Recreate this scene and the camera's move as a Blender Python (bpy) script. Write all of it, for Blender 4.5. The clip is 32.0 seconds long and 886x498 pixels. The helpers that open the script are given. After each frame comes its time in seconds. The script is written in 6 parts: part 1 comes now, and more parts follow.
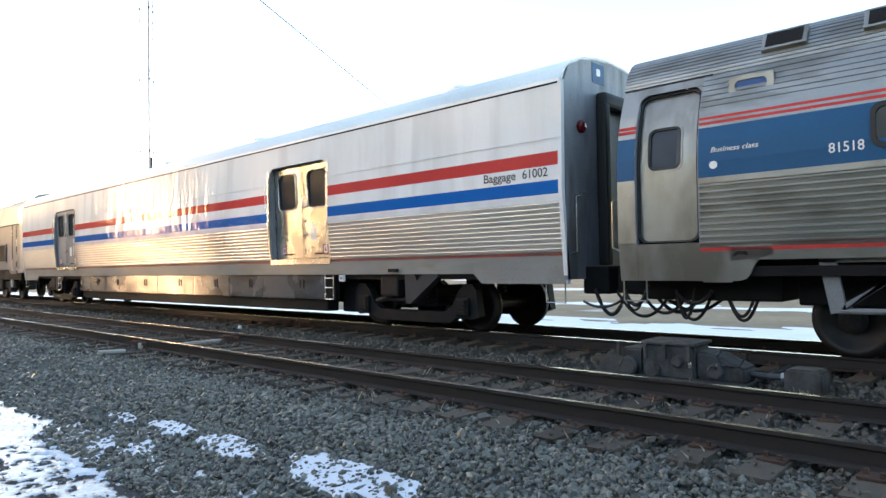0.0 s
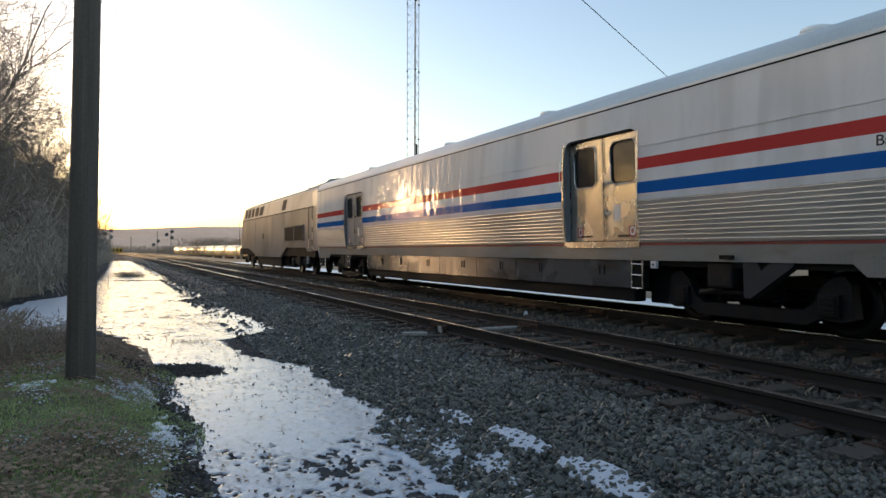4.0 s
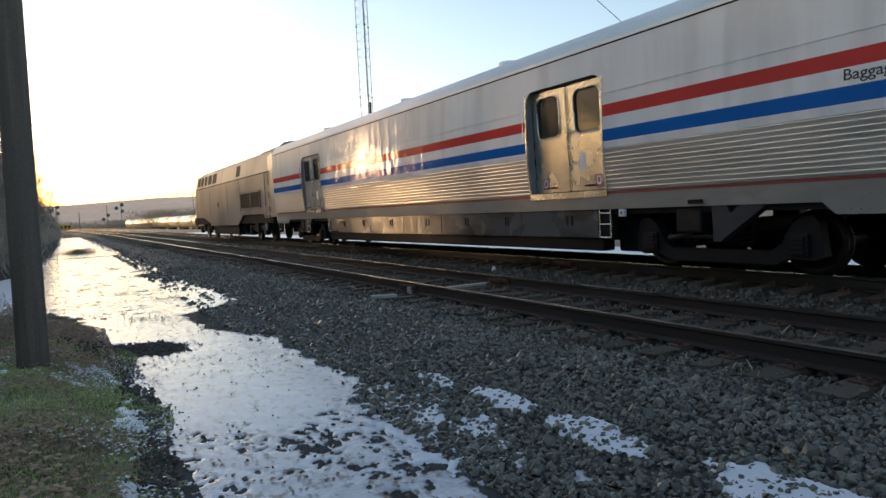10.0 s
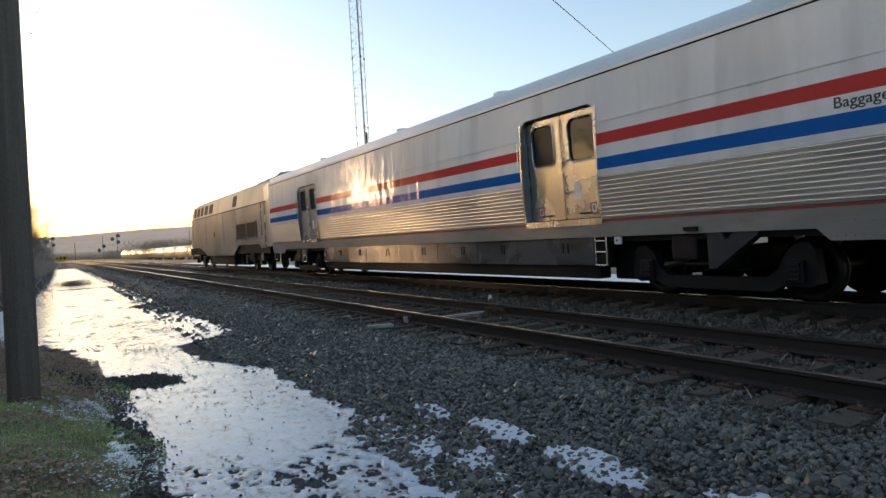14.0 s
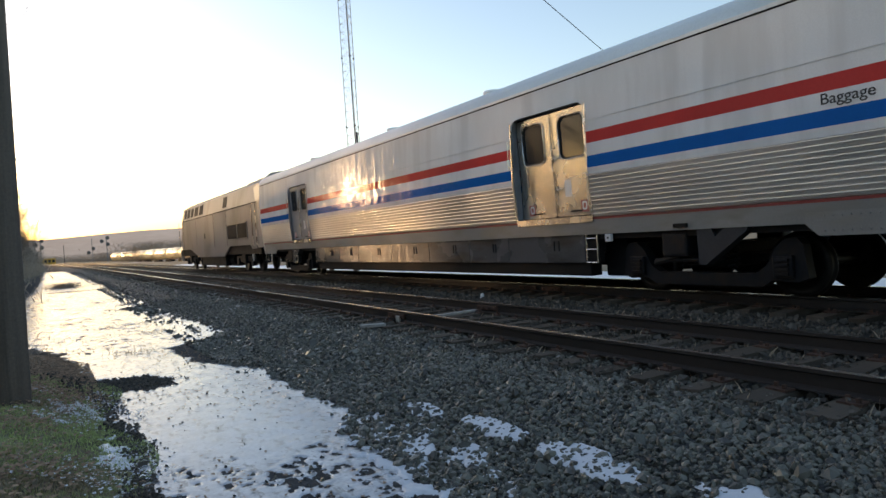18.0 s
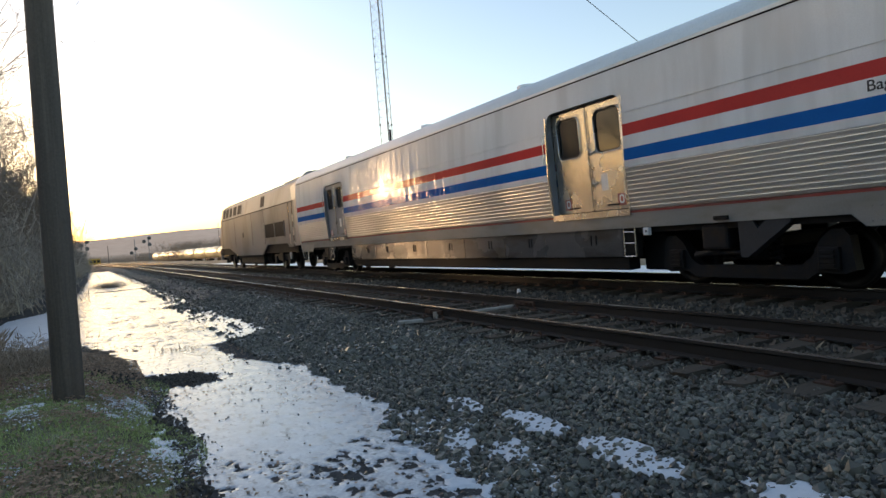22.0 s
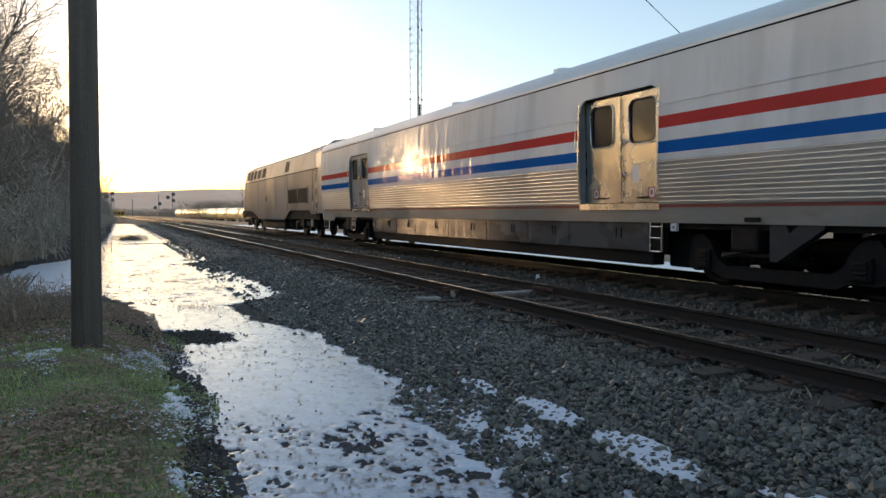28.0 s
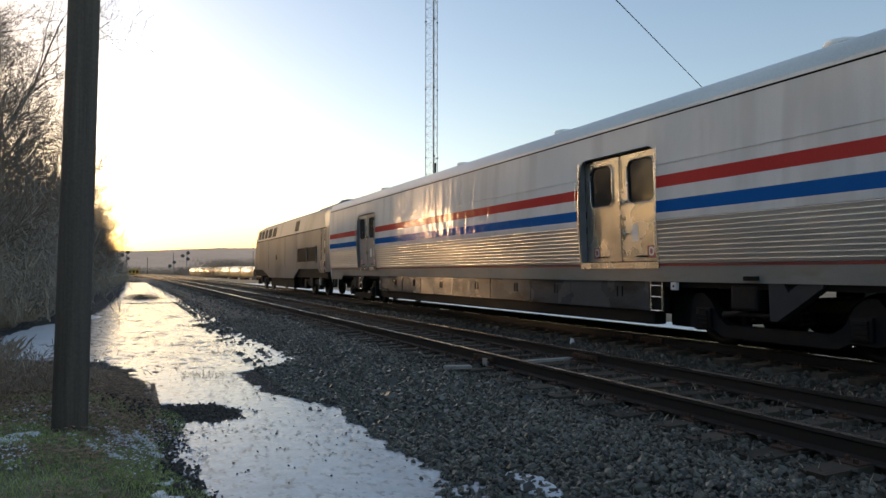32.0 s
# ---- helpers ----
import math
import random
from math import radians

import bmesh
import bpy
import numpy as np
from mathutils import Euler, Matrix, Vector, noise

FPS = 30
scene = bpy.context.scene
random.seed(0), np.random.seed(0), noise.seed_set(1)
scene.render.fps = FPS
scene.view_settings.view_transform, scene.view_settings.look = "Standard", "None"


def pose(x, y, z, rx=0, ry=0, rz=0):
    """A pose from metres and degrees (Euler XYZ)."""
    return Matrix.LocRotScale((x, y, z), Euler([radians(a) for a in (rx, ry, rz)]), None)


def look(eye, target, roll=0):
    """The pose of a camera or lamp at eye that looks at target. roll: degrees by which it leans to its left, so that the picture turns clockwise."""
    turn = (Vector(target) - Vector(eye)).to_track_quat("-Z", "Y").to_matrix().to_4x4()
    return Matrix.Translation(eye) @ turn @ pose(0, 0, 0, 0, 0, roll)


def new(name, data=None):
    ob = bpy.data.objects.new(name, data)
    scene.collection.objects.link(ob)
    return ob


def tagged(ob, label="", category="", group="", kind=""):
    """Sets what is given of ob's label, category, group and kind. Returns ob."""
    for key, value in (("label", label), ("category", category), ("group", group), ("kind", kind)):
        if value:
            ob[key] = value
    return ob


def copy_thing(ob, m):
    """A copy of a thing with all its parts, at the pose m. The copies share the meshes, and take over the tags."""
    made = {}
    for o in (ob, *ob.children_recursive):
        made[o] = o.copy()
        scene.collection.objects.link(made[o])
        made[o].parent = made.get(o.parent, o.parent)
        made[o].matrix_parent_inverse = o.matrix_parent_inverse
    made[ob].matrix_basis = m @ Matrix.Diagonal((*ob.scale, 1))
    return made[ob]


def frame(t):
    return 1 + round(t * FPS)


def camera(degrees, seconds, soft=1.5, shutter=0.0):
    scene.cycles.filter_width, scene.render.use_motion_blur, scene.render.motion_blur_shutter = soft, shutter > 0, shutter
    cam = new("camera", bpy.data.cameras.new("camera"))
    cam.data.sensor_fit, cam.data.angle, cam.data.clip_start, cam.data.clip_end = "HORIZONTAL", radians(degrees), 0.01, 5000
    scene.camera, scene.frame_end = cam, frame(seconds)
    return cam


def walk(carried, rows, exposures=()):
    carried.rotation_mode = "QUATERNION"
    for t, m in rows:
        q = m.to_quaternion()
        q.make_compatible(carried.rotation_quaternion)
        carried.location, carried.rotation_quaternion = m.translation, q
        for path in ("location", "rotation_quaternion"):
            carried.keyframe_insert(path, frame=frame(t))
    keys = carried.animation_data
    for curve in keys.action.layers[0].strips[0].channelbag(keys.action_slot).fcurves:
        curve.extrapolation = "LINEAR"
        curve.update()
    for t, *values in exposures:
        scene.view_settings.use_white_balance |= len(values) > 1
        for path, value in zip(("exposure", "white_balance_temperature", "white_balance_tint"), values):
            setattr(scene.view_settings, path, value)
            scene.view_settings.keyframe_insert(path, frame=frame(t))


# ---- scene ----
import itertools

cam = camera(67.51, 32.0)
PATH = [
    (0.0, pose(-5.102, -1.467, 1.219, 91.42, 1.01, -47.18)),
    (0.5, pose(-4.999, -1.392, 1.229, 89.93, 3.39, -34.60)),
    (1.0, pose(-5.042, -1.273, 1.200, 89.30, 1.28, -26.71)),
    (1.5, pose(-5.122, -0.939, 1.213, 89.61, 0.29, -25.39)),
    (2.0, pose(-5.142, -0.730, 1.214, 87.93, -0.18, -25.74)),
    (2.5, pose(-5.075, -0.505, 1.201, 87.51, 2.91, -27.54)),
    (3.0, pose(-5.093, -0.283, 1.192, 87.19, -0.40, -27.26)),
    (3.5, pose(-5.162, 0.051, 1.213, 89.09, -0.37, -26.40)),
    (5.5, pose(-5.127, 0.672, 1.238, 90.82, 1.55, -28.78)),
    (6.0, pose(-5.125, 0.608, 1.236, 90.91, 4.21, -29.67)),
    (6.5, pose(-5.100, 0.608, 1.240, 90.82, 4.49, -30.48)),
    (7.0, pose(-5.121, 0.595, 1.243, 90.97, 4.31, -30.59)),
    (7.5, pose(-5.107, 0.603, 1.242, 90.98, 4.10, -30.48)),
    (8.0, pose(-5.104, 0.613, 1.241, 90.94, 3.89, -30.86)),
    (8.5, pose(-5.129, 0.589, 1.247, 90.57, 3.63, -30.69)),
    (9.0, pose(-5.138, 0.591, 1.242, 89.33, 3.32, -30.55)),
    (9.5, pose(-5.132, 0.596, 1.239, 87.20, 3.02, -30.26)),
    (10.0, pose(-5.120, 0.628, 1.235, 86.46, 2.85, -30.08)),
    (10.5, pose(-5.112, 0.637, 1.232, 86.76, 2.83, -29.92)),
    (11.0, pose(-5.095, 0.648, 1.234, 87.41, 3.09, -29.95)),
    (11.5, pose(-5.098, 0.638, 1.235, 87.70, 3.32, -30.16)),
    (12.0, pose(-5.097, 0.646, 1.236, 88.06, 3.41, -30.35)),
    (12.5, pose(-5.096, 0.647, 1.231, 88.38, 3.08, -30.43)),
    (13.0, pose(-5.094, 0.635, 1.226, 88.76, 3.25, -30.46)),
    (13.5, pose(-5.108, 0.636, 1.239, 88.87, 3.12, -30.50)),
    (14.0, pose(-5.107, 0.636, 1.240, 88.91, 3.24, -30.40)),
    (14.5, pose(-5.109, 0.629, 1.237, 88.99, 3.27, -30.30)),
    (16.5, pose(-5.107, 0.631, 1.240, 89.07, 3.48, -30.91)),
    (17.0, pose(-5.109, 0.634, 1.235, 88.92, 3.60, -30.96)),
    (17.5, pose(-5.110, 0.640, 1.234, 88.83, 3.66, -31.04)),
    (18.0, pose(-5.113, 0.626, 1.235, 88.79, 3.77, -31.14)),
    (18.5, pose(-5.110, 0.625, 1.236, 88.66, 3.85, -31.16)),
    (19.0, pose(-5.111, 0.631, 1.232, 88.68, 3.87, -31.11)),
    (19.5, pose(-5.111, 0.630, 1.234, 88.64, 3.98, -31.03)),
    (20.0, pose(-5.106, 0.634, 1.242, 88.63, 4.15, -31.01)),
    (20.5, pose(-5.097, 0.632, 1.237, 88.72, 4.23, -31.10)),
    (21.0, pose(-5.097, 0.636, 1.232, 88.87, 4.13, -31.23)),
    (21.5, pose(-5.144, 0.605, 1.243, 88.88, 4.16, -30.94)),
    (22.0, pose(-5.161, 0.616, 1.238, 88.66, 4.57, -28.20)),
    (22.5, pose(-5.145, 0.639, 1.243, 88.81, 4.07, -25.47)),
    (23.0, pose(-5.122, 0.635, 1.241, 88.94, 4.08, -24.72)),
    (23.5, pose(-5.115, 0.637, 1.237, 88.88, 3.58, -24.80)),
    (24.0, pose(-5.106, 0.636, 1.246, 88.65, 3.60, -26.20)),
    (24.5, pose(-5.109, 0.632, 1.241, 88.72, 4.05, -26.77)),
    (26.5, pose(-5.114, 0.628, 1.236, 88.37, 3.58, -27.00)),
    (27.0, pose(-5.122, 0.623, 1.244, 88.36, 3.37, -27.08)),
    (27.5, pose(-5.148, 0.643, 1.235, 87.00, 0.79, -29.19)),
    (28.0, pose(-5.179, 0.717, 1.235, 86.90, -0.03, -26.42)),
    (28.5, pose(-5.215, 0.806, 1.233, 87.10, -1.11, -27.15)),
    (29.0, pose(-5.185, 0.932, 1.218, 87.29, -0.84, -28.13)),
    (29.5, pose(-5.174, 1.093, 1.237, 88.84, -1.02, -28.29)),
    (30.0, pose(-5.132, 1.345, 1.237, 90.72, -0.58, -26.18)),
    (30.5, pose(-5.188, 1.501, 1.246, 91.21, -0.40, -24.98)),
    (31.0, pose(-5.050, 1.640, 1.258, 91.65, -0.30, -24.60)),
    (31.5, pose(-5.006, 1.658, 1.253, 91.80, 0.78, -22.91)),
    (32.0, pose(-4.993, 1.732, 1.244, 91.94, -0.02, -25.36)),
]
EXPOSURES = ((0.0, 1.75, 7700, 21), (0.3, 1.3, 7700, 21), (0.6, 0.9, 7700, 21), (0.9, 0.6, 7700, 21), (1.3, 0.42, 7700, 21), (3.3, 0.40, 7700, 21), (5.2, 0.20, 7700, 21), (8.3, 0.18, 7700, 21), (9.4, 0.40, 7700, 21), (27.0, 0.40, 7700, 21), (30.0, 0.46, 7700, 21), (31.0, 0.2, 7700, 21), (32.0, 0.05, 7700, 21))
walk(cam, PATH, EXPOSURES)

# ---- light: low sun behind the trees, clear cold sky ----
SUN_AZ, SUN_EL = 23.4, 5.2          # degrees to the left of the track's line, and up
world = bpy.data.worlds.new("sky")
scene.world = world
world.use_nodes = True
wn = world.node_tree.nodes
sky = wn.new("ShaderNodeTexSky")
sky.sky_type = "NISHITA"
sky.sun_disc = False
sky.sun_elevation, sky.sun_rotation = radians(SUN_EL), radians(-SUN_AZ)
sky.air_density, sky.dust_density, sky.ozone_density = 1.0, 1.2, 2.2
wn["Background"].inputs["Strength"].default_value = 0.42
world.node_tree.links.new(sky.outputs[0], wn["Background"].inputs["Color"])
sun = new("sun", bpy.data.lights.new("sun", "SUN"))
sun.data.energy, sun.data.angle, sun.data.color = 1.25, radians(0.6), (1.0, 0.69, 0.39)
sun_way = Vector((-math.sin(radians(SUN_AZ)) * math.cos(radians(SUN_EL)), math.cos(radians(SUN_AZ)) * math.cos(radians(SUN_EL)), math.sin(radians(SUN_EL))))
sun.matrix_world = look(sun_way * 100, (0, 0, 0))


# ---- materials ----
def material(name, color, rough=0.6, metal=0.0, var=0.15, scale=(3.0, 3.0, 3.0), fine=40.0, bump=0.0, bump_scale=None, random_tint=0.0,
             island=False, stain=None, stain_scale=(1.0, 1.0, 1.0), stain_edge=(0.5, 0.65), spec=0.5, coat=0.0, coat_rough=0.04, glow=None, aniso=0.0):
    """A painted, stony or metal surface: two scales of tint, optional stains, fine relief."""
    m = bpy.data.materials.new(name)
    m.use_nodes = True
    t, n = m.node_tree, m.node_tree.nodes
    b = n["Principled BSDF"]
    co = n.new("ShaderNodeTexCoord")
    mp = n.new("ShaderNodeMapping")
    mp.inputs["Scale"].default_value = scale
    t.links.new(co.outputs["Object"], mp.inputs["Vector"])
    big = n.new("ShaderNodeTexNoise")
    big.inputs["Scale"].default_value, big.inputs["Detail"].default_value = 1.0, 5.0
    t.links.new(mp.outputs[0], big.inputs["Vector"])
    small = n.new("ShaderNodeTexNoise")
    small.inputs["Scale"].default_value, small.inputs["Detail"].default_value = fine, 3.0
    t.links.new(co.outputs["Object"], small.inputs["Vector"])
    add = n.new("ShaderNodeMath")
    add.operation = "MULTIPLY_ADD"
    add.inputs[1].default_value = 0.5
    t.links.new(small.outputs[0], add.inputs[0])
    t.links.new(big.outputs[0], add.inputs[2])
    last = add.outputs[0]
    if random_tint:
        info = n.new("ShaderNodeNewGeometry") if island else n.new("ShaderNodeObjectInfo")
        a2 = n.new("ShaderNodeMath")
        a2.operation = "MULTIPLY_ADD"
        a2.inputs[1].default_value = random_tint
        t.links.new(info.outputs["Random Per Island" if island else "Random"], a2.inputs[0])
        t.links.new(last, a2.inputs[2])
        last = a2.outputs[0]
    ramp = n.new("ShaderNodeMapRange")
    lo, hi = 0.5, 1.0 + random_tint
    ramp.inputs["From Min"].default_value, ramp.inputs["From Max"].default_value = lo, hi
    ramp.inputs["To Min"].default_value, ramp.inputs["To Max"].default_value = 1 - var, 1 + var
    ramp.clamp = False
    t.links.new(last, ramp.inputs["Value"])
    mul = n.new("ShaderNodeMix")
    mul.data_type, mul.blend_type = "RGBA", "MULTIPLY"
    mul.inputs["Factor"].default_value = 1.0
    mul.inputs["A"].default_value = (*color, 1)
    t.links.new(ramp.outputs[0], mul.inputs["B"])
    out = mul.outputs["Result"]
    if stain:
        sm = n.new("ShaderNodeMapping")
        sm.inputs["Scale"].default_value = stain_scale
        t.links.new(co.outputs["Object"], sm.inputs["Vector"])
        sn = n.new("ShaderNodeTexNoise")
        sn.inputs["Scale"].default_value, sn.inputs["Detail"].default_value = 1.0, 6.0
        t.links.new(sm.outputs[0], sn.inputs["Vector"])
        sr = n.new("ShaderNodeMapRange")
        sr.inputs["From Min"].default_value, sr.inputs["From Max"].default_value = stain_edge
        t.links.new(sn.outputs[0], sr.inputs["Value"])
        mx = n.new("ShaderNodeMix")
        mx.data_type = "RGBA"
        t.links.new(sr.outputs[0], mx.inputs["Factor"])
        t.links.new(out, mx.inputs["A"])
        mx.inputs["B"].default_value = (*stain, 1)
        out = mx.outputs["Result"]
    t.links.new(out, b.inputs["Base Color"])
    rr = n.new("ShaderNodeMapRange")
    rr.inputs["From Min"].default_value, rr.inputs["From Max"].default_value = 0.3, 0.7
    rr.inputs["To Min"].default_value, rr.inputs["To Max"].default_value = max(0.02, rough - 0.06), min(1.0, rough + 0.06)
    t.links.new(big.outputs[0], rr.inputs["Value"])
    t.links.new(rr.outputs[0], b.inputs["Roughness"])
    if aniso:       # rolled sheet: gloss drawn out up and down
        rr.inputs["To Min"].default_value, rr.inputs["To Max"].default_value = rough * 0.85, rough * 1.15
        way = n.new("ShaderNodeCombineXYZ")
        way.inputs["Z"].default_value = 1.0
        t.links.new(way.outputs[0], b.inputs["Tangent"])
        b.inputs["Anisotropic"].default_value = aniso
    b.inputs["Metallic"].default_value = metal
    b.inputs["Specular IOR Level"].default_value = spec
    b.inputs["Coat Weight"].default_value, b.inputs["Coat Roughness"].default_value = coat, coat_rough
    if glow:
        b.inputs["Emission Color"].default_value, b.inputs["Emission Strength"].default_value = (*glow, 1), 1.0
    if bump:
        bp = n.new("ShaderNodeBump")
        bp.inputs["Strength"].default_value, bp.inputs["Distance"].default_value = 1.0, bump
        if bump_scale:
            bm_ = n.new("ShaderNodeMapping")
            bm_.inputs["Scale"].default_value = bump_scale
            t.links.new(co.outputs["Object"], bm_.inputs["Vector"])
            bn = n.new("ShaderNodeTexNoise")
            bn.inputs["Scale"].default_value, bn.inputs["Detail"].default_value = 1.0, 2.0
            t.links.new(bm_.outputs[0], bn.inputs["Vector"])
            t.links.new(bn.outputs[0], bp.inputs["Height"])
        else:
            t.links.new(small.outputs[0], bp.inputs["Height"])
        t.links.new(bp.outputs[0], b.inputs["Coat Normal" if coat else "Normal"])
    return m


def glass(name, color=(0.02, 0.025, 0.03), rough=0.06):
    m = bpy.data.materials.new(name)
    m.use_nodes = True
    b = m.node_tree.nodes["Principled BSDF"]
    b.inputs["Base Color"].default_value = (*color, 1)
    b.inputs["Roughness"].default_value = rough
    b.inputs["Specular IOR Level"].default_value = 0.3
    return m


PANEL = material("silver_panel", (0.70, 0.705, 0.70), 0.12, 0.0, 0.10, (0.8, 0.8, 0.25), 60, 0.010, (1.0, 4.5, 0.9), stain=(0.62, 0.62, 0.61), stain_scale=(1, 2.2, 0.3), spec=0.015, aniso=0.98)
SILL = material("grimy_sill", (0.22, 0.218, 0.205), 0.55, 0.0, 0.15, (1, 0.7, 2), 40, stain=(0.20, 0.19, 0.165), stain_scale=(1, 1.2, 4))
OLDFLUTE = material("dull_fluted_steel", (0.29, 0.282, 0.255), 0.36, 0.8, 0.14, (0.5, 0.5, 2.0), 50, stain=(0.19, 0.18, 0.155), stain_scale=(1, 0.9, 3))
OLDSTEEL = material("dull_brushed_steel", (0.30, 0.287, 0.255), 0.36, 0.7, 0.14, (2, 2, 1), 80, 0.0015, (3, 3, 1.0), stain=(0.20, 0.185, 0.155), stain_scale=(1, 1.5, 0.8))
FLUTE = material("fluted_steel", (0.74, 0.72, 0.69), 0.34, 0.8, 0.10, (0.5, 0.5, 2.0), 50)
STEEL = material("brushed_steel", (0.56, 0.53, 0.485), 0.26, 0.9, 0.08, (2, 2, 2), 80, 0.0007, (5, 5, 1.2))
ROOF = material("roof_paint", (0.78, 0.78, 0.77), 0.6, 0.0, 0.12, (1, 0.4, 1), 30)
RED = material("red_band", (0.50, 0.055, 0.05), 0.12, 0.0, 0.08, (1, 1, 1), 30, 0.010, (1.0, 4.5, 0.9), spec=0.0125, aniso=0.98)
BLUE = material("blue_band", (0.0, 0.105, 0.36), 0.12, 0.0, 0.08, (1, 1, 1), 30, 0.010, (1.0, 4.5, 0.9), spec=0.013, aniso=0.98)
NAVY = material("navy_band", (0.004, 0.075, 0.17), 0.35, 0.0, 0.1, (1, 1, 1), 30, spec=0.2)
WHITE = material("white_band", (0.72, 0.72, 0.70), 0.35, 0.0, 0.06)
INK = material("black_lettering", (0.02, 0.02, 0.022), 0.5)
FADED = material("faded_red_line", (0.27, 0.06, 0.05), 0.5, 0.0, 0.25, (1, 2, 4), 30, stain=(0.16, 0.07, 0.06), stain_scale=(1, 1.5, 5), spec=0.2)
SKIRT = material("underfloor_skirt", (0.060, 0.066, 0.072), 0.26, 0.0, 0.25, (1, 0.8, 1), 30, 0.004, (2, 4, 1), stain=(0.040, 0.037, 0.032), stain_scale=(1, 0.8, 3), spec=0.22, aniso=0.9)
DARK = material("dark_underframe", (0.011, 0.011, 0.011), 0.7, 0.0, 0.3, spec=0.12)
MACHINE = material("dirty_machine_grey", (0.060, 0.062, 0.062), 0.65, 0.1, 0.35, (5, 5, 5), 40, 0.004, (30, 30, 30), stain=(0.03, 0.026, 0.022), stain_scale=(6, 6, 4))
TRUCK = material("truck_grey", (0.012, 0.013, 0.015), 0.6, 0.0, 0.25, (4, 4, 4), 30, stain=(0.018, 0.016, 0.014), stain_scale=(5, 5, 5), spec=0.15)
BRACKET = material("bracket_grey", (0.034, 0.038, 0.043), 0.6, 0.0, 0.2, spec=0.2)
HANGER = material("pale_hanger_paint", (0.17, 0.175, 0.175), 0.6, 0.0, 0.2, (4, 4, 4))
WHEEL = material("wheel_steel", (0.03, 0.027, 0.025), 0.5, 0.6, 0.3, (6, 6, 6))
RUBBER = material("rubber_hose", (0.012, 0.012, 0.012), 0.6)
LOCO = material("locomotive_silver", (0.150, 0.160, 0.172), 0.5, 0.0, 0.12, (0.5, 0.3, 0.4), 30, 0.003, (1.5, 1.5, 0.6), stain=(0.105, 0.110, 0.116), stain_scale=(0.5, 0.6, 0.25), spec=0.3)
PANE = glass("dark_pane")
BLUEPANE = glass("blue_pane", (0.015, 0.07, 0.22), 0.3)
LENS = glass("red_lens", (0.10, 0.006, 0.006))
SIGN_RED = material("red_placard", (0.45, 0.15, 0.12), 0.5)
RAILTOP = material("polished_railhead", (0.70, 0.67, 0.63), 0.25, 1.0, 0.08, (4, 0.6, 4), 60)
RAIL = material("rusty_rail", (0.024, 0.018, 0.0145), 0.75, 0.1, 0.3, (3, 1, 3), 60)
TIE = material("weathered_tie", (0.082, 0.066, 0.050), 0.85, 0.0, 0.45, (3, 9, 3), 50, 0.008, (3, 30, 30), random_tint=0.7, spec=0.2)
PLATE = material("tie_plate", (0.09, 0.05, 0.035), 0.7, 0.4, 0.3, (8, 8, 8))
STONE = material("ballast_stone", (0.108, 0.103, 0.078), 0.40, 0.0, 0.9, (8, 8, 8), 90, random_tint=1.5, island=True, spec=0.55)
# Browner, oilier stone between the rails, darkened further for the train's shade.
SHADED_OILY = material("shaded_oily_ballast", (0.090, 0.078, 0.062), 0.75, 0.0, 0.7, (8, 8, 8), 90, random_tint=1.2, island=True, spec=0.3)
# Grey stands in for the shade on the recessed front door.
SHADED_LEAF = material("shaded_grey_leaf", (0.24, 0.245, 0.25), 0.5, 0.0, 0.15, (2, 2, 2), 40, spec=0.25)
JAMB = material("slate_jamb", (0.17, 0.18, 0.195), 0.4, 0.0, 0.2)
BED = material("ballast_bed", (0.038, 0.037, 0.033), 0.7, 0.0, 0.45, (14, 14, 14), 60, 0.02, (28, 28, 28), spec=0.25)
DIRT = material("dark_cinder", (0.066, 0.064, 0.062), 0.9, 0.0, 0.4, (5, 5, 5), 60, 0.012, (40, 40, 40), spec=0.1)
TURF = material("winter_turf", (0.21, 0.185, 0.105), 0.95, 0.0, 0.4, (2, 2, 2), 30, 0.02, (30, 30, 30), stain=(0.075, 0.055, 0.03), stain_scale=(0.9, 0.9, 0.9))
FIELD = material("dead_field", (0.20, 0.15, 0.09), 0.95, 0.0, 0.35, (0.3, 0.3, 0.3), 4, stain=(0.65, 0.66, 0.68), stain_scale=(0.06, 0.06, 0.06), stain_edge=(0.62, 0.66))
LITTER = material("leaf_mould", (0.17, 0.115, 0.078), 0.95, 0.0, 0.4, (4, 4, 4), 30, 0.02, (30, 30, 30), stain=(0.075, 0.06, 0.045), stain_scale=(2, 2, 2), spec=0.1)
SNOW = material("old_snow", (0.66, 0.675, 0.69), 0.5, 0.0, 0.08, (2, 2, 2), 40, 0.006, (25, 25, 25))
ICE = material("frozen_puddle", (0.42, 0.43, 0.44), 0.20, 0.0, 0.4, (5, 5, 5), 30, 0.0024, (10, 5, 5), stain=(0.13, 0.13, 0.13), stain_scale=(15, 8, 8), stain_edge=(0.55, 0.66))
BLADE = material("grass_blade", (0.40, 0.47, 0.17), 0.8, 0.0, 0.3, (2, 2, 2), 10, random_tint=0.6, island=True, stain=(0.32, 0.25, 0.14), stain_scale=(1.3, 1.3, 1.3), stain_edge=(0.50, 0.62))
# Straw paler than its own tone, lifted for the glare over the thickets.
STRAW = material("dry_straw", (0.48, 0.38, 0.27), 0.85, 0.0, 0.3, (2, 2, 2), 10, random_tint=0.6, island=True)
LEAF = material("fallen_leaf", (0.32, 0.20, 0.125), 0.8, 0.0, 0.6, (5, 5, 5), 30, random_tint=0.9, island=True, spec=0.2)
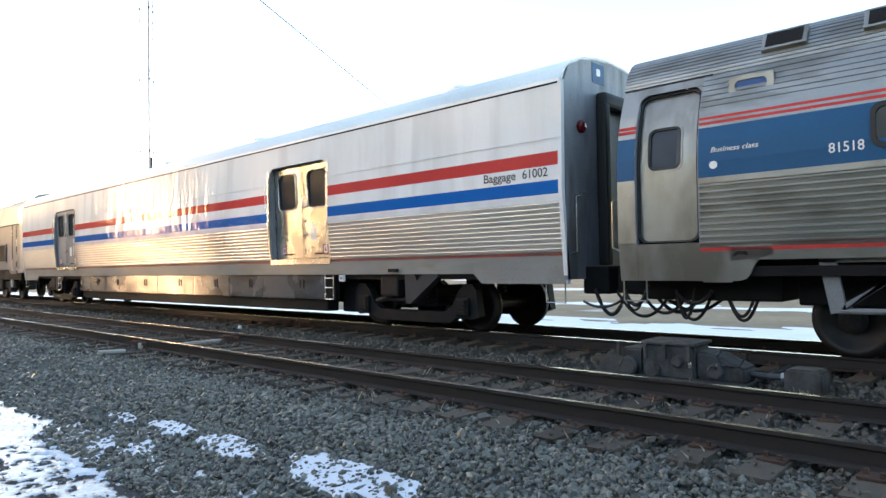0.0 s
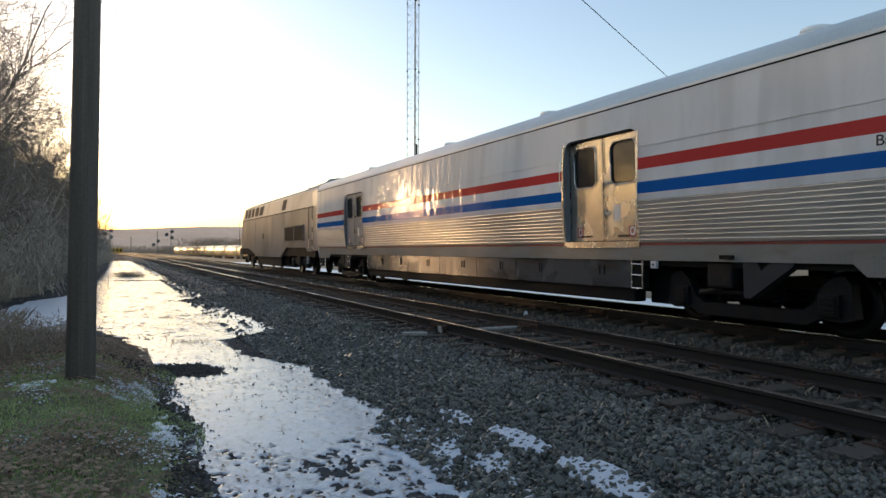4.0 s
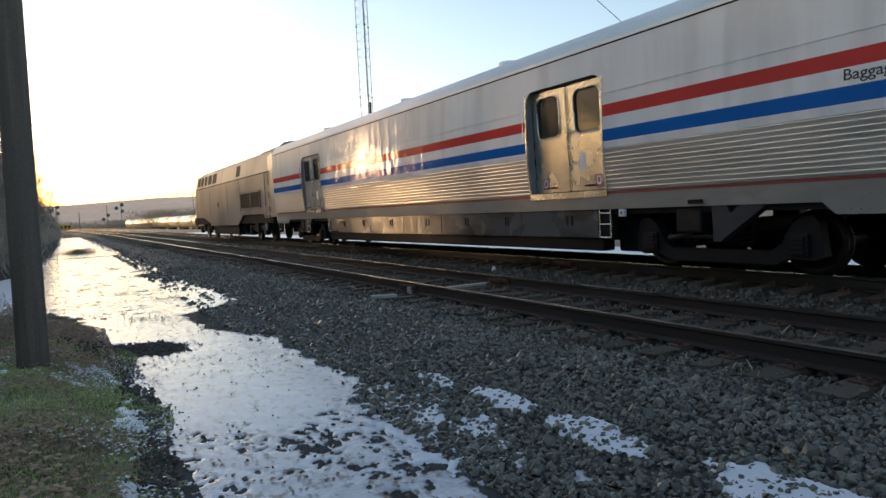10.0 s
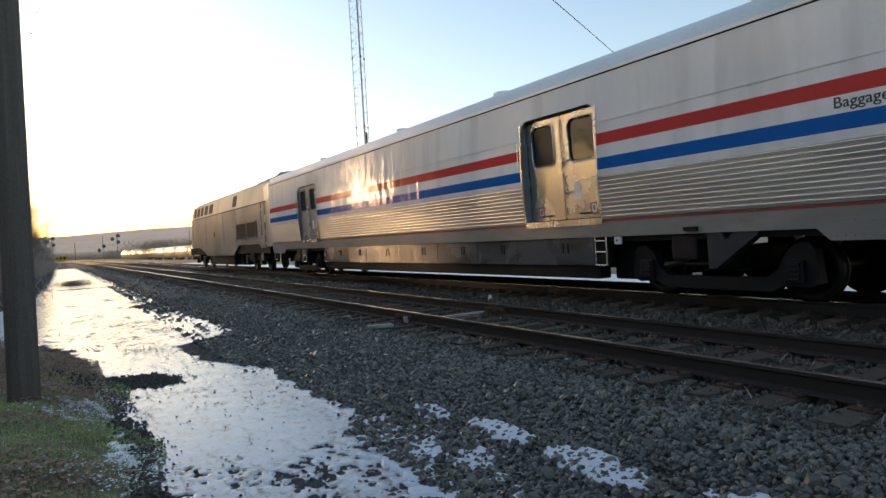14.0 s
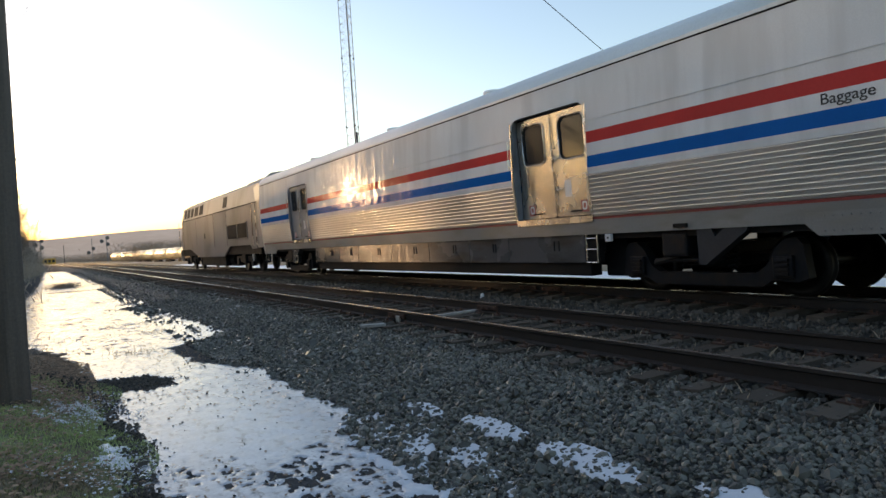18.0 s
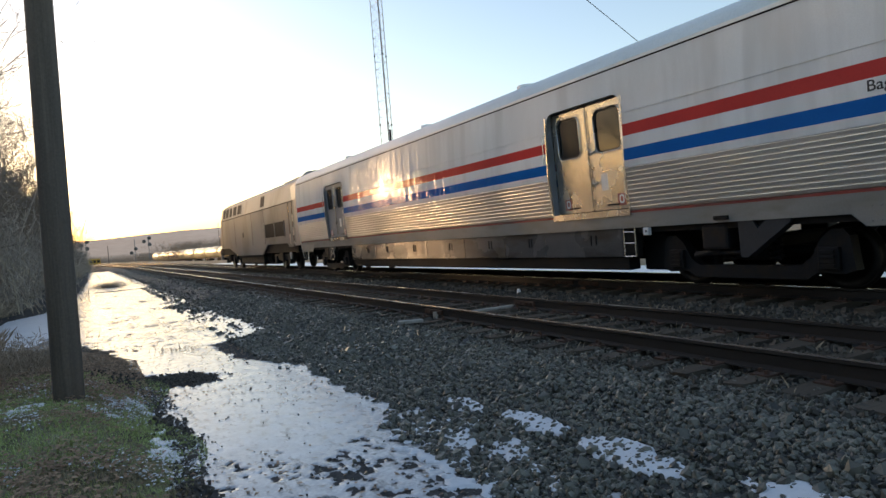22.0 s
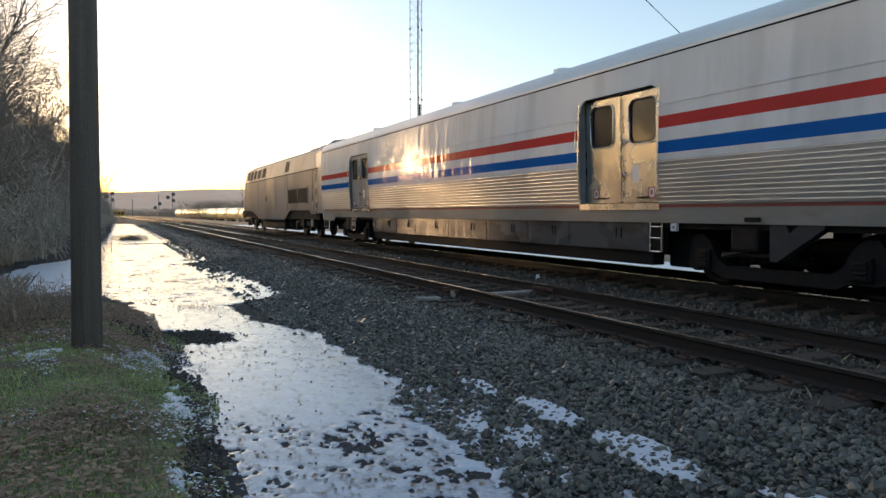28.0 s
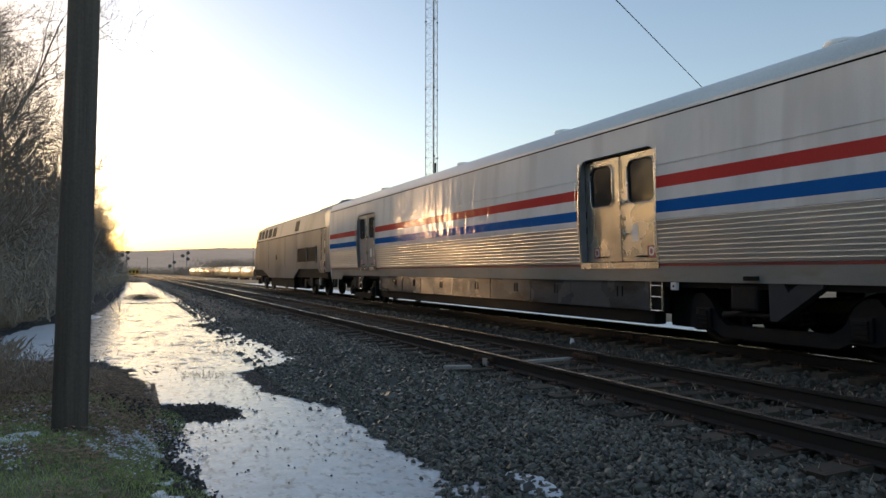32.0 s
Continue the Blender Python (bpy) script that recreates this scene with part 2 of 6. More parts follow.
POLE = material("creosoted_pole", (0.115, 0.09, 0.07), 0.85, 0.0, 0.3, (12, 12, 0.5), 40, 0.01, (40, 40, 1.2))
WEED = material("brown_weed", (0.36, 0.27, 0.195), 0.9, 0.0, 0.35, (1, 1, 1), 10, random_tint=0.7, island=True, spec=0.2)
EARTH = material("frozen_earth", (0.105, 0.088, 0.072), 0.85, 0.0, 0.5, (8, 8, 8), 60, random_tint=0.8, island=True, spec=0.2)
# Twigs of the far woods, paled in colour for the haze between.
FARWOOD = material("hazed_far_twigs", (0.36, 0.27, 0.20), 0.9, 0.0, 0.25, (0.1, 0.1, 0.1), 2)
BARK = material("grey_bark", (0.23, 0.205, 0.185), 0.9, 0.0, 0.25, (3, 3, 1), 30)
TWIG = material("brown_twig", (0.21, 0.165, 0.13), 0.9, 0.0, 0.3, (0.5, 0.5, 0.5), 8)
# Brush colour raised to imitate the bright haze along the lane.
BRUSH = material("haze_lifted_brush", (0.38, 0.31, 0.25), 0.95, 0.0, 0.3, (0.5, 0.5, 0.5), 8, random_tint=0.6, island=True)
TOWER = material("galvanised_steel", (0.42, 0.43, 0.44), 0.45, 0.5, 0.15)
YELLOW = material("yellow_paint", (0.55, 0.30, 0.03), 0.5)
# Gold of the low sun is mixed into the pale shell colour.
TANK = material("sun_gold_tank_shell", (0.88, 0.66, 0.38), 0.3, 0.0, 0.15, (1, 0.3, 1), 10, spec=0.5)
# Black signal paint lifted to grey to carry the distance haze.
SIGNAL = material("hazed_black", (0.24, 0.23, 0.22), 0.7, spec=0.3)
# Emission stands in for the haze over the far ridge.
HILL = material("wooded_hill_haze", (0.20, 0.17, 0.135), 1.0, 0.0, 0.35, (0.006, 0.006, 0.02), 0.05, glow=(0.185, 0.158, 0.138))


# ---- building helpers ----
def mesh(name, verts, faces, mats, mat_index=None, smooth=False):
    me = bpy.data.meshes.new(name)
    me.from_pydata([tuple(v) for v in verts], [], [tuple(f) for f in faces])
    for m in mats if isinstance(mats, (list, tuple)) else [mats]:
        me.materials.append(m)
    if mat_index is not None:
        me.polygons.foreach_set("material_index", np.asarray(mat_index, dtype=np.int32))
    if smooth:
        me.polygons.foreach_set("use_smooth", np.ones(len(me.polygons), dtype=bool))
    me.update()
    return me


def part(name, bm, mat, parent=None, label="", at=None, smooth=False):
    """Links a bmesh or a mesh as one object under a thing or part."""
    if isinstance(bm, bmesh.types.BMesh):
        bmesh.ops.recalc_face_normals(bm, faces=bm.faces)
        me = bpy.data.meshes.new(name)
        bm.to_mesh(me)
        bm.free()
        for m in mat if isinstance(mat, (list, tuple)) else [mat]:
            me.materials.append(m)
        if smooth:
            me.polygons.foreach_set("use_smooth", np.ones(len(me.polygons), dtype=bool))
    else:
        me = bm
    ob = new(name, me)
    if parent is not None:
        ob.parent = parent
    if at is not None:
        ob.matrix_basis = at
    if label:
        tagged(ob, label)
    return ob


def box(bm, x0, x1, y0, y1, z0, z1, bevel=0.0):
    b = bmesh.new() if bevel else bm
    vs = [b.verts.new((x, y, z)) for x in (x0, x1) for y in (y0, y1) for z in (z0, z1)]
    for f in ((0, 1, 3, 2), (4, 6, 7, 5), (0, 4, 5, 1), (2, 3, 7, 6), (0, 2, 6, 4), (1, 5, 7, 3)):
        b.faces.new([vs[i] for i in f])
    if bevel:
        bmesh.ops.recalc_face_normals(b, faces=b.faces)
        bmesh.ops.bevel(b, geom=list(b.edges), offset=bevel, segments=2, affect="EDGES", profile=0.6)
        join(bm, b)
    return bm


def join(bm, other):
    m = {v: bm.verts.new(v.co) for v in other.verts}
    for f in other.faces:
        bm.faces.new([m[v] for v in f.verts])
    other.free()


def tube(bm, points, radius, sides=8):
    """A round bar along points; radius a number or one for each point."""
    pts = [Vector(p) for p in points]
    rad = radius if isinstance(radius, (list, tuple)) else [radius] * len(pts)
    rings = []
    for i, p in enumerate(pts):
        d = (pts[min(i + 1, len(pts) - 1)] - pts[max(i - 1, 0)]).normalized()
        a = d.cross(Vector((0, 0, 1)) if abs(d.z) < 0.9 else Vector((1, 0, 0))).normalized()
        b = d.cross(a)
        rings.append([bm.verts.new(p + rad[i] * (math.cos(w) * a + math.sin(w) * b)) for w in (2 * math.pi * k / sides for k in range(sides))])
    for r0, r1 in zip(rings, rings[1:]):
        for k in range(sides):
            bm.faces.new((r0[k], r0[(k + 1) % sides], r1[(k + 1) % sides], r1[k]))
    bm.faces.new(rings[0][::-1])
    bm.faces.new(rings[-1])
    return bm


def lathe(bm, profile, sides=24, axis="x", at=(0, 0, 0)):
    """A turned solid: profile of (along, radius) round the axis."""
    rings = []
    for s, r in profile:
        ring = []
        for k in range(sides):
            w = 2 * math.pi * k / sides
            c, d = r * math.cos(w), r * math.sin(w)
            v = {"x": (s, c, d), "y": (c, s, d), "z": (c, d, s)}[axis]
            ring.append(bm.verts.new(Vector(v) + Vector(at)))
        rings.append(ring)
    for r0, r1 in zip(rings, rings[1:]):
        for k in range(sides):
            bm.faces.new((r0[k], r0[(k + 1) % sides], r1[(k + 1) % sides], r1[k]))
    bm.faces.new(rings[0][::-1])
    bm.faces.new(rings[-1])
    return bm


def prism(bm, outline, x0, x1):
    """An outline in (y, z), thick from x0 to x1."""
    a = [bm.verts.new((x0, y, z)) for y, z in outline]
    b = [bm.verts.new((x1, y, z)) for y, z in outline]
    n = len(outline)
    for i in range(n):
        bm.faces.new((a[i], a[(i + 1) % n], b[(i + 1) % n], b[i]))
    bm.faces.new(a[::-1])
    bm.faces.new(b)
    return bm


def rounded(y0, y1, z0, z1, r, n=5):
    """A rounded rectangle's outline in (y, z)."""
    out = []
    for cy, cz, w in ((y1 - r, z1 - r, 0), (y0 + r, z1 - r, 90), (y0 + r, z0 + r, 180), (y1 - r, z0 + r, 270)):
        out += [(cy + r * math.cos(radians(w + 90 * k / n)), cz + r * math.sin(radians(w + 90 * k / n))) for k in range(n + 1)]
    return out


def frame_prism(bm, outer, inner, x0, x1):
    """A frame between two outlines with the same count of corners."""
    n = len(outer)
    o0, o1 = [bm.verts.new((x0, *p)) for p in outer], [bm.verts.new((x1, *p)) for p in outer]
    i0, i1 = [bm.verts.new((x0, *p)) for p in inner], [bm.verts.new((x1, *p)) for p in inner]
    for k in range(n):
        j = (k + 1) % n
        for q in ((o0[k], o0[j], o1[j], o1[k]), (i0[k], i1[k], i1[j], i0[j]), (o0[k], i0[k], i0[j], o0[j]), (o1[k], o1[j], i1[j], i1[k])):
            bm.faces.new(q)
    return bm


def skin(bm, profile, y0, y1, thick=0.03):
    """A bent sheet along y: profile of (x, z) from bottom to top, with a thickness towards +x."""
    n = len(profile)
    rows = [[bm.verts.new((x + d, y, z)) for x, z in profile] for d, y in ((0, y0), (0, y1), (thick, y0), (thick, y1))]
    for i in range(n - 1):
        bm.faces.new((rows[0][i], rows[0][i + 1], rows[1][i + 1], rows[1][i]))
        bm.faces.new((rows[2][i], rows[3][i], rows[3][i + 1], rows[2][i + 1]))
        bm.faces.new((rows[0][i], rows[2][i], rows[2][i + 1], rows[0][i + 1]))
        bm.faces.new((rows[1][i], rows[1][i + 1], rows[3][i + 1], rows[3][i]))
    for i in (0, n - 1):
        bm.faces.new((rows[0][i], rows[1][i], rows[3][i], rows[2][i]))
    return bm


def lettering(name, body, size, mat, parent, m, label="", width=0.0):
    cu = bpy.data.curves.new(name, "FONT")
    cu.body, cu.size, cu.extrude = body, size, 0.001
    cu.align_x, cu.offset = "LEFT", size * 0.008
    tmp = bpy.data.objects.new(name, cu)
    scene.collection.objects.link(tmp)
    me = bpy.data.meshes.new_from_object(tmp)
    bpy.data.objects.remove(tmp)
    me.materials.clear()
    me.materials.append(mat)
    if width:
        me.transform(Matrix.Diagonal((width / max(v.co.x for v in me.vertices), 1, 1, 1)))
    return part(name, me, mat, parent, label, m)


# ---- plan: x across the tracks, y along them, z above the near rail's top ----
NEAR, FAR, GAUGE, RISE = 0.7525, 4.907, 1.505, 0.0235
SIDE = Matrix(((0, 0, -1), (-1, 0, 0), (0, 1, 0))).to_4x4()      # lettering on the cars' flank


def smooth(a, b, v):
    v = min(1.0, max(0.0, (v - a) / (b - a)))
    return v * v * (3 - 2 * v)


def ground_z(x, y, lumps=True):
    """Height of the bare ground."""
    verge = smooth(-4.6, -5.5, x) * 0.26 * (0.1 + 0.9 * smooth(15.5, 10.5, y)) + smooth(-8.0, -14.0, x) * 1.0
    shoulder = smooth(-2.9, -1.15, x) * 0.215 - smooth(-0.95, -0.62, x) * 0.010
    far = smooth(6.9, 9.0, x) * -0.45 + smooth(60.0, 900.0, x) * 6 - smooth(18.0, 30.0, x) * smooth(110, 210, y) * 1.45
    lump = 0.035 * noise.noise((x * 0.9, y * 0.9, 0.0)) + 0.012 * noise.noise((x * 4, y * 4, 3.0)) if lumps else 0.0
    if -1.3 < x < 6.8:
        lump *= 0.35
    elif -4.5 < x:
        lump *= 0.08
    elif x > -9.0:
        lump *= 1 - 0.92 * smooth(13.0, 14.5, y)
    return -0.445 + verge + shoulder + far + lump


# the frozen lane: its two edges along y, then bare places in it
ICE_LEFT = ((-2, -4.6), (3.3, -4.62), (5.2, -4.66), (6.1, -4.52), (6.8, -4.46), (7.9, -4.52), (9.2, -4.55), (12, -4.66), (14.1, -4.9), (15.3, -5.4), (17, -7.6), (20.4, -7.9), (25, -7.5), (28, -6.3), (44, -5.5), (70, -5.2), (120, -5.2))
ICE_RIGHT = ((-2, -3.3), (2.4, -2.95), (4.2, -3.15), (5.2, -2.98), (6.1, -3.02), (6.8, -2.70), (8.4, -2.74), (9.8, -2.68), (11.2, -3.25), (13.2, -3.42), (13.75, -2.6), (14.0, -2.12), (17, -2.2), (31, -2.34), (70, -2.4), (120, -2.8))
BARE_SPOTS = ((-4.15, 10.0, 0.68, 0.75), (-4.5, 10.4, 0.5, 0.7), (-2.7, 23.6, 0.5, 1.2))


def along(knots, y):
    """A line through the knots, read at y."""
    return float(np.interp(y, [k[0] for k in knots], [k[1] for k in knots]))


def ice_mask(x, y):
    """Above zero where the lane is frozen over."""
    n = 0.30 * noise.noise((x * 1.3, y * 0.8, 7.0)) + 0.34 * noise.noise((x * 3.6, y * 2.6, 2.0)) + 0.30 * noise.noise((x * 9.0, y * 6.5, 5.0)) + 0.30 * noise.noise((x * 24, y * 17, 6.0))
    core = min(x - along(ICE_LEFT, y), along(ICE_RIGHT, y) - x)
    v = max(-1.0, min(0.40, core * 2.4 + 0.12)) + 0.72 * n
    for cx, cy, rx, ry in BARE_SPOTS:
        v -= min(0.7, max(0.0, 0.9 * (0.8 - ((x - cx) / rx) ** 2 - ((y - cy) / ry) ** 2 + 1.6 * n)))
    if y < 6.4:      # the near end is trodden and broken, with scraps of ice beyond its edge
        v += (0.45 * n - 0.16) * smooth(6.6, 5.4, y)
        if -3.2 < x < -2.45:
            v = max(v, 0.85 * n - 0.16)
    elif y > 14:
        v -= 0.17 + 0.25 * noise.noise((x * 1.6, y * 0.9, 12.0)) + 0.38 * noise.noise((x * 7.0, y * 4.5, 15.0))
    return v


SNOW_SPOTS = ((-2.2, 6.0, 0.10, 0.34, 0.6), (-2.1, 5.05, 0.12, 0.44, 0.7), (-2.08, 4.0, 0.14, 0.50, 0.7), (-2.0, 2.42, 0.22, 0.72, 0.8), (-2.75, 5.1, 0.25, 0.7, 0.10))


def build_ground():
    xs = np.unique(np.round(np.concatenate([np.arange(-12, -5.3, 0.16), np.arange(-5.3, -2.2, 0.055), np.arange(-2.2, 9, 0.16), np.geomspace(9, 1800, 36), -np.geomspace(12, 1800, 36)]), 3))
    ys = np.unique(np.round(np.concatenate([np.arange(-6, 16, 0.1), np.arange(16, 32, 0.2), np.geomspace(32, 2400, 60), -np.geomspace(6, 1500, 26)]), 3))
    verts = [(x, y, ground_z(x, y)) for x in xs for y in ys]
    faces, index = [], []
    ny = len(ys)
    for i in range(len(xs) - 1):
        for j in range(ny - 1):
            faces.append((i * ny + j, (i + 1) * ny + j, (i + 1) * ny + j + 1, i * ny + j + 1))
            x, y = (xs[i] + xs[i + 1]) / 2, (ys[j] + ys[j + 1]) / 2
            wob = 0.25 * noise.noise((x * 1.3, y * 1.3, 9.0)) + 0.14 * noise.noise((x * 6, y * 6, 2.0))
            if x > 7.6 or y > 260 or y < -60 or x < -16:
                k = 3
            elif x > -2.75 + wob:
                k = 0
            elif x > -4.62 + wob * 0.5 or (y > 14.5 + 2 * wob and x > -8.2 + wob):
                k = 1
            elif y > 9.3 + 1.5 * wob and x > -8.8 + wob:
                k = 4
            else:
                k = 2
            index.append(k)
    ob = new("ground", mesh("ground", verts, faces, [BED, DIRT, TURF, FIELD, LITTER], index, True))
    return tagged(ob, "cinder lane, ballast bed, winter turf and fields beside the line", "ground", kind="structure")


def sheet(name, spots_fn, x0, x1, y0, y1, step, lift, mat, label, category, rough=True):
    """A thin frozen layer wherever the mask is above zero."""
    nx, ny = int(round((x1 - x0) / step)), int(round((y1 - y0) / step))
    val = np.array([[spots_fn(x0 + i * step, y0 + j * step) for j in range(ny + 1)] for i in range(nx + 1)])
    idx, verts, faces = {}, [], []

    def corner(i, j):
        if (i, j) not in idx:
            x, y = x0 + i * step, y0 + j * step
            idx[(i, j)] = len(verts)
            verts.append((x, y, ground_z(x, y, rough) + (lift * smooth(-0.05, 0.06, val[i, j]) if val[i, j] > -0.05 else -0.012)))
        return idx[(i, j)]
    for i in range(nx):
        for j in range(ny):
            if max(val[i, j], val[i + 1, j], val[i, j + 1], val[i + 1, j + 1]) > 0:
                faces.append((corner(i, j), corner(i + 1, j), corner(i + 1, j + 1), corner(i, j + 1)))
    return tagged(new(name, mesh(name, verts, faces, mat, None, True)), label, category, kind="stuff")


def spot_fn(spots, amp, base=0.0):
    def fn(x, y):
        n = 0.5 * noise.noise((x * 3.1, y * 2.3, 4.0)) + 0.5 * noise.noise((x * 8.5, y * 7.0, 1.0)) + 0.3 * noise.noise((x * 19, y * 17, 8.0))
        return max(w * (1 - ((x - cx) / rx) ** 2 - ((y - cy) / ry) ** 2) for cx, cy, rx, ry, w in spots) + amp * n + base
    return fn


build_ground()
sheet("ice_sheet", ice_mask, -5.02, -2.2, 0.2, 7.4, 0.024, 0.006, ICE, "patchy grey ice and trodden snow on a cinder lane", "ice", False)
sheet("ice_sheet", ice_mask, -5.02, -2.2, -6.0, 0.2, 0.05, 0.006, ICE, "patchy grey ice and trodden snow on a cinder lane", "ice", False)
sheet("ice_sheet", ice_mask, -5.4, -1.8, 7.4, 14.0, 0.04, 0.006, ICE, "smooth frozen puddle on a cinder lane", "ice", False)


def drift_edge(y):
    """Where the trodden ice of the lane gives way to snow under the brush."""
    return -6.3 + 0.5 * noise.noise((y * 0.4, 0, 1.0)) + 0.25 * noise.noise((y * 1.7, 0, 2.0))


def lane_ice(x, y):
    return min(ice_mask(x, y), (x - drift_edge(y)) * 2 + 0.3)


def brush_snow(x, y):
    return min(ice_mask(x, y), (drift_edge(y) - x) * 2 + 0.3)


sheet("ice_sheet", lane_ice, -7.4, -1.6, 14.0, 40.0, 0.05, 0.007, ICE, "broken grey ice further along a cinder lane", "ice", False)
sheet("ice_sheet", ice_mask, -9.0, -1.2, 40.0, 110.0, 0.2, 0.04, ICE, "bright frozen puddles along a cinder lane", "ice")
sheet("snow_patch", brush_snow, -9.0, -5.4, 14.0, 40.0, 0.1, 0.018, SNOW, "thin old snow below the brush", "snow")
sheet("snow_patch", spot_fn(SNOW_SPOTS, 0.62), -3.3, -1.5, 1.0, 7.0, 0.02, 0.020, SNOW, "ragged leftover snow on dark ballast", "snow")


def yard_snow(x, y):
    """Level snow next to the far track, a bare strip of gravel and weeds, then snow again."""
    n = 0.5 * noise.noise((x * 0.5, y * 0.25, 3.0)) + 0.35 * noise.noise((x * 1.7, y * 0.8, 5.0))
    return max(min(x - 9.3, 15.2 - x) * 0.3, min(x - 21.0, 23.4 - x) * 0.4) + 1.1 * n - 0.26


sheet("snow_dusting", spot_fn(((-5.0, 8.6, 0.5, 0.7, 0.38), (-4.75, 6.6, 0.2, 1.5, 0.36), (-5.9, 8.6, 0.7, 0.4, 0.30), (-4.8, 4.4, 0.22, 1.3, 0.34)), 0.85, -0.40), -6.6, -4.2, 3.0, 10.0, 0.025, 0.016, SNOW, "thin broken snow among grass by the pole", "snow")
sheet("snow_field", yard_snow, 9.0, 31.0, -40.0, 110.0, 0.4, 0.03, SNOW, "level old snow beyond the tracks", "snow")



# ---- tracks ----
RAIL_SECTION = ((-0.036, 0.0), (0.036, 0.0), (0.037, -0.03), (0.012, -0.045), (0.009, -0.14), (0.07, -0.16), (0.072, -0.172), (-0.072, -0.172), (-0.07, -0.16), (-0.009, -0.14), (-0.012, -0.045), (-0.037, -0.03))


def rail_mesh(x, bend, y0, y1):
    """One rail, with its polished head; bend(y) shifts it sideways far off."""
    ys = np.concatenate([np.arange(y0, 60, 8.0), np.arange(60, y1 + 1, 20.0)])
    n = len(RAIL_SECTION)
    verts, faces, index = [], [], []
    for y in ys:
        verts += [(x + bend(y) + a, y, z) for a, z in RAIL_SECTION]
    for r in range(len(ys) - 1):
        for k in range(n):
            faces.append((r * n + k, r * n + (k + 1) % n, (r + 1) * n + (k + 1) % n, (r + 1) * n + k))
            index.append(1 if k == 0 else 0)
    return mesh("rail", verts, faces, [RAIL, RAILTOP], index)


def bend_near(y):
    return -((max(0.0, y - 90) / 100.0) ** 2) * 1.6


def track(label, centre, rise, bend=bend_near, far=420):
    ob = tagged(new("railway_track"), label, "railway track", "parallel tracks", "structure")
    ob.location = (centre, 0, rise)
    for side in (-1, 1):
        part("rail", rail_mesh(side * GAUGE / 2, bend, -30, far), RAIL, ob)
    return ob


near_track = track("straight track with rusty rails on weathered wooden ties", NEAR, 0.0)
far_track = track("straight track under the standing train", FAR, RISE)
for base in (near_track, far_track):
    bm = bmesh.new()
    for k in range(520):
        y = 46 + k * 0.52
        if y < 220:
            box(bm, -1.3 + bend_near(y), 1.3 + bend_near(y), y, y + 0.22, -0.34, -0.18)
    tagged(part("far_tie", bm, TIE, base), kind="stuff")


# ---- train ----
def wheel_mesh(r=0.457):
    bm = bmesh.new()
    lathe(bm, ((-0.045, r - 0.11), (-0.07, r - 0.10), (-0.07, r - 0.005), (-0.02, r), (0.035, r + 0.002), (0.045, r + 0.028), (0.07, r + 0.026), (0.07, r - 0.09),
               (0.03, r - 0.12), (0.025, 0.13), (0.075, 0.11), (0.075, 0.0), (-0.085, 0.0), (-0.085, 0.10), (-0.02, 0.13), (-0.01, r - 0.14)), 36, "x")
    return bm


WHEELS = []


def wheel(parent, x, y, r, at_side):
    ob = part("wheel", wheel_mesh(r), WHEEL, parent, smooth=True)
    m = Matrix.Translation((x, y, r)) @ (Matrix.Rotation(math.pi, 4, "Z") if at_side > 0 else Matrix())
    ob.matrix_basis = m
    WHEELS.append((ob, m, r, at_side))
    bm = bmesh.new()
    lathe(bm, ((-0.10, 0.16), (-0.13, 0.16), (-0.15, 0.11), (-0.15, 0.0), (-0.10, 0.0)), 14, "x")
    for k in range(6):
        w = k * math.pi / 3
        lathe(bm, ((-0.165, 0.018), (-0.15, 0.018)), 6, "x", (0, 0.075 * math.cos(w), 0.075 * math.sin(w)))
    part("hub_cap", bm, TRUCK, ob)
    return ob


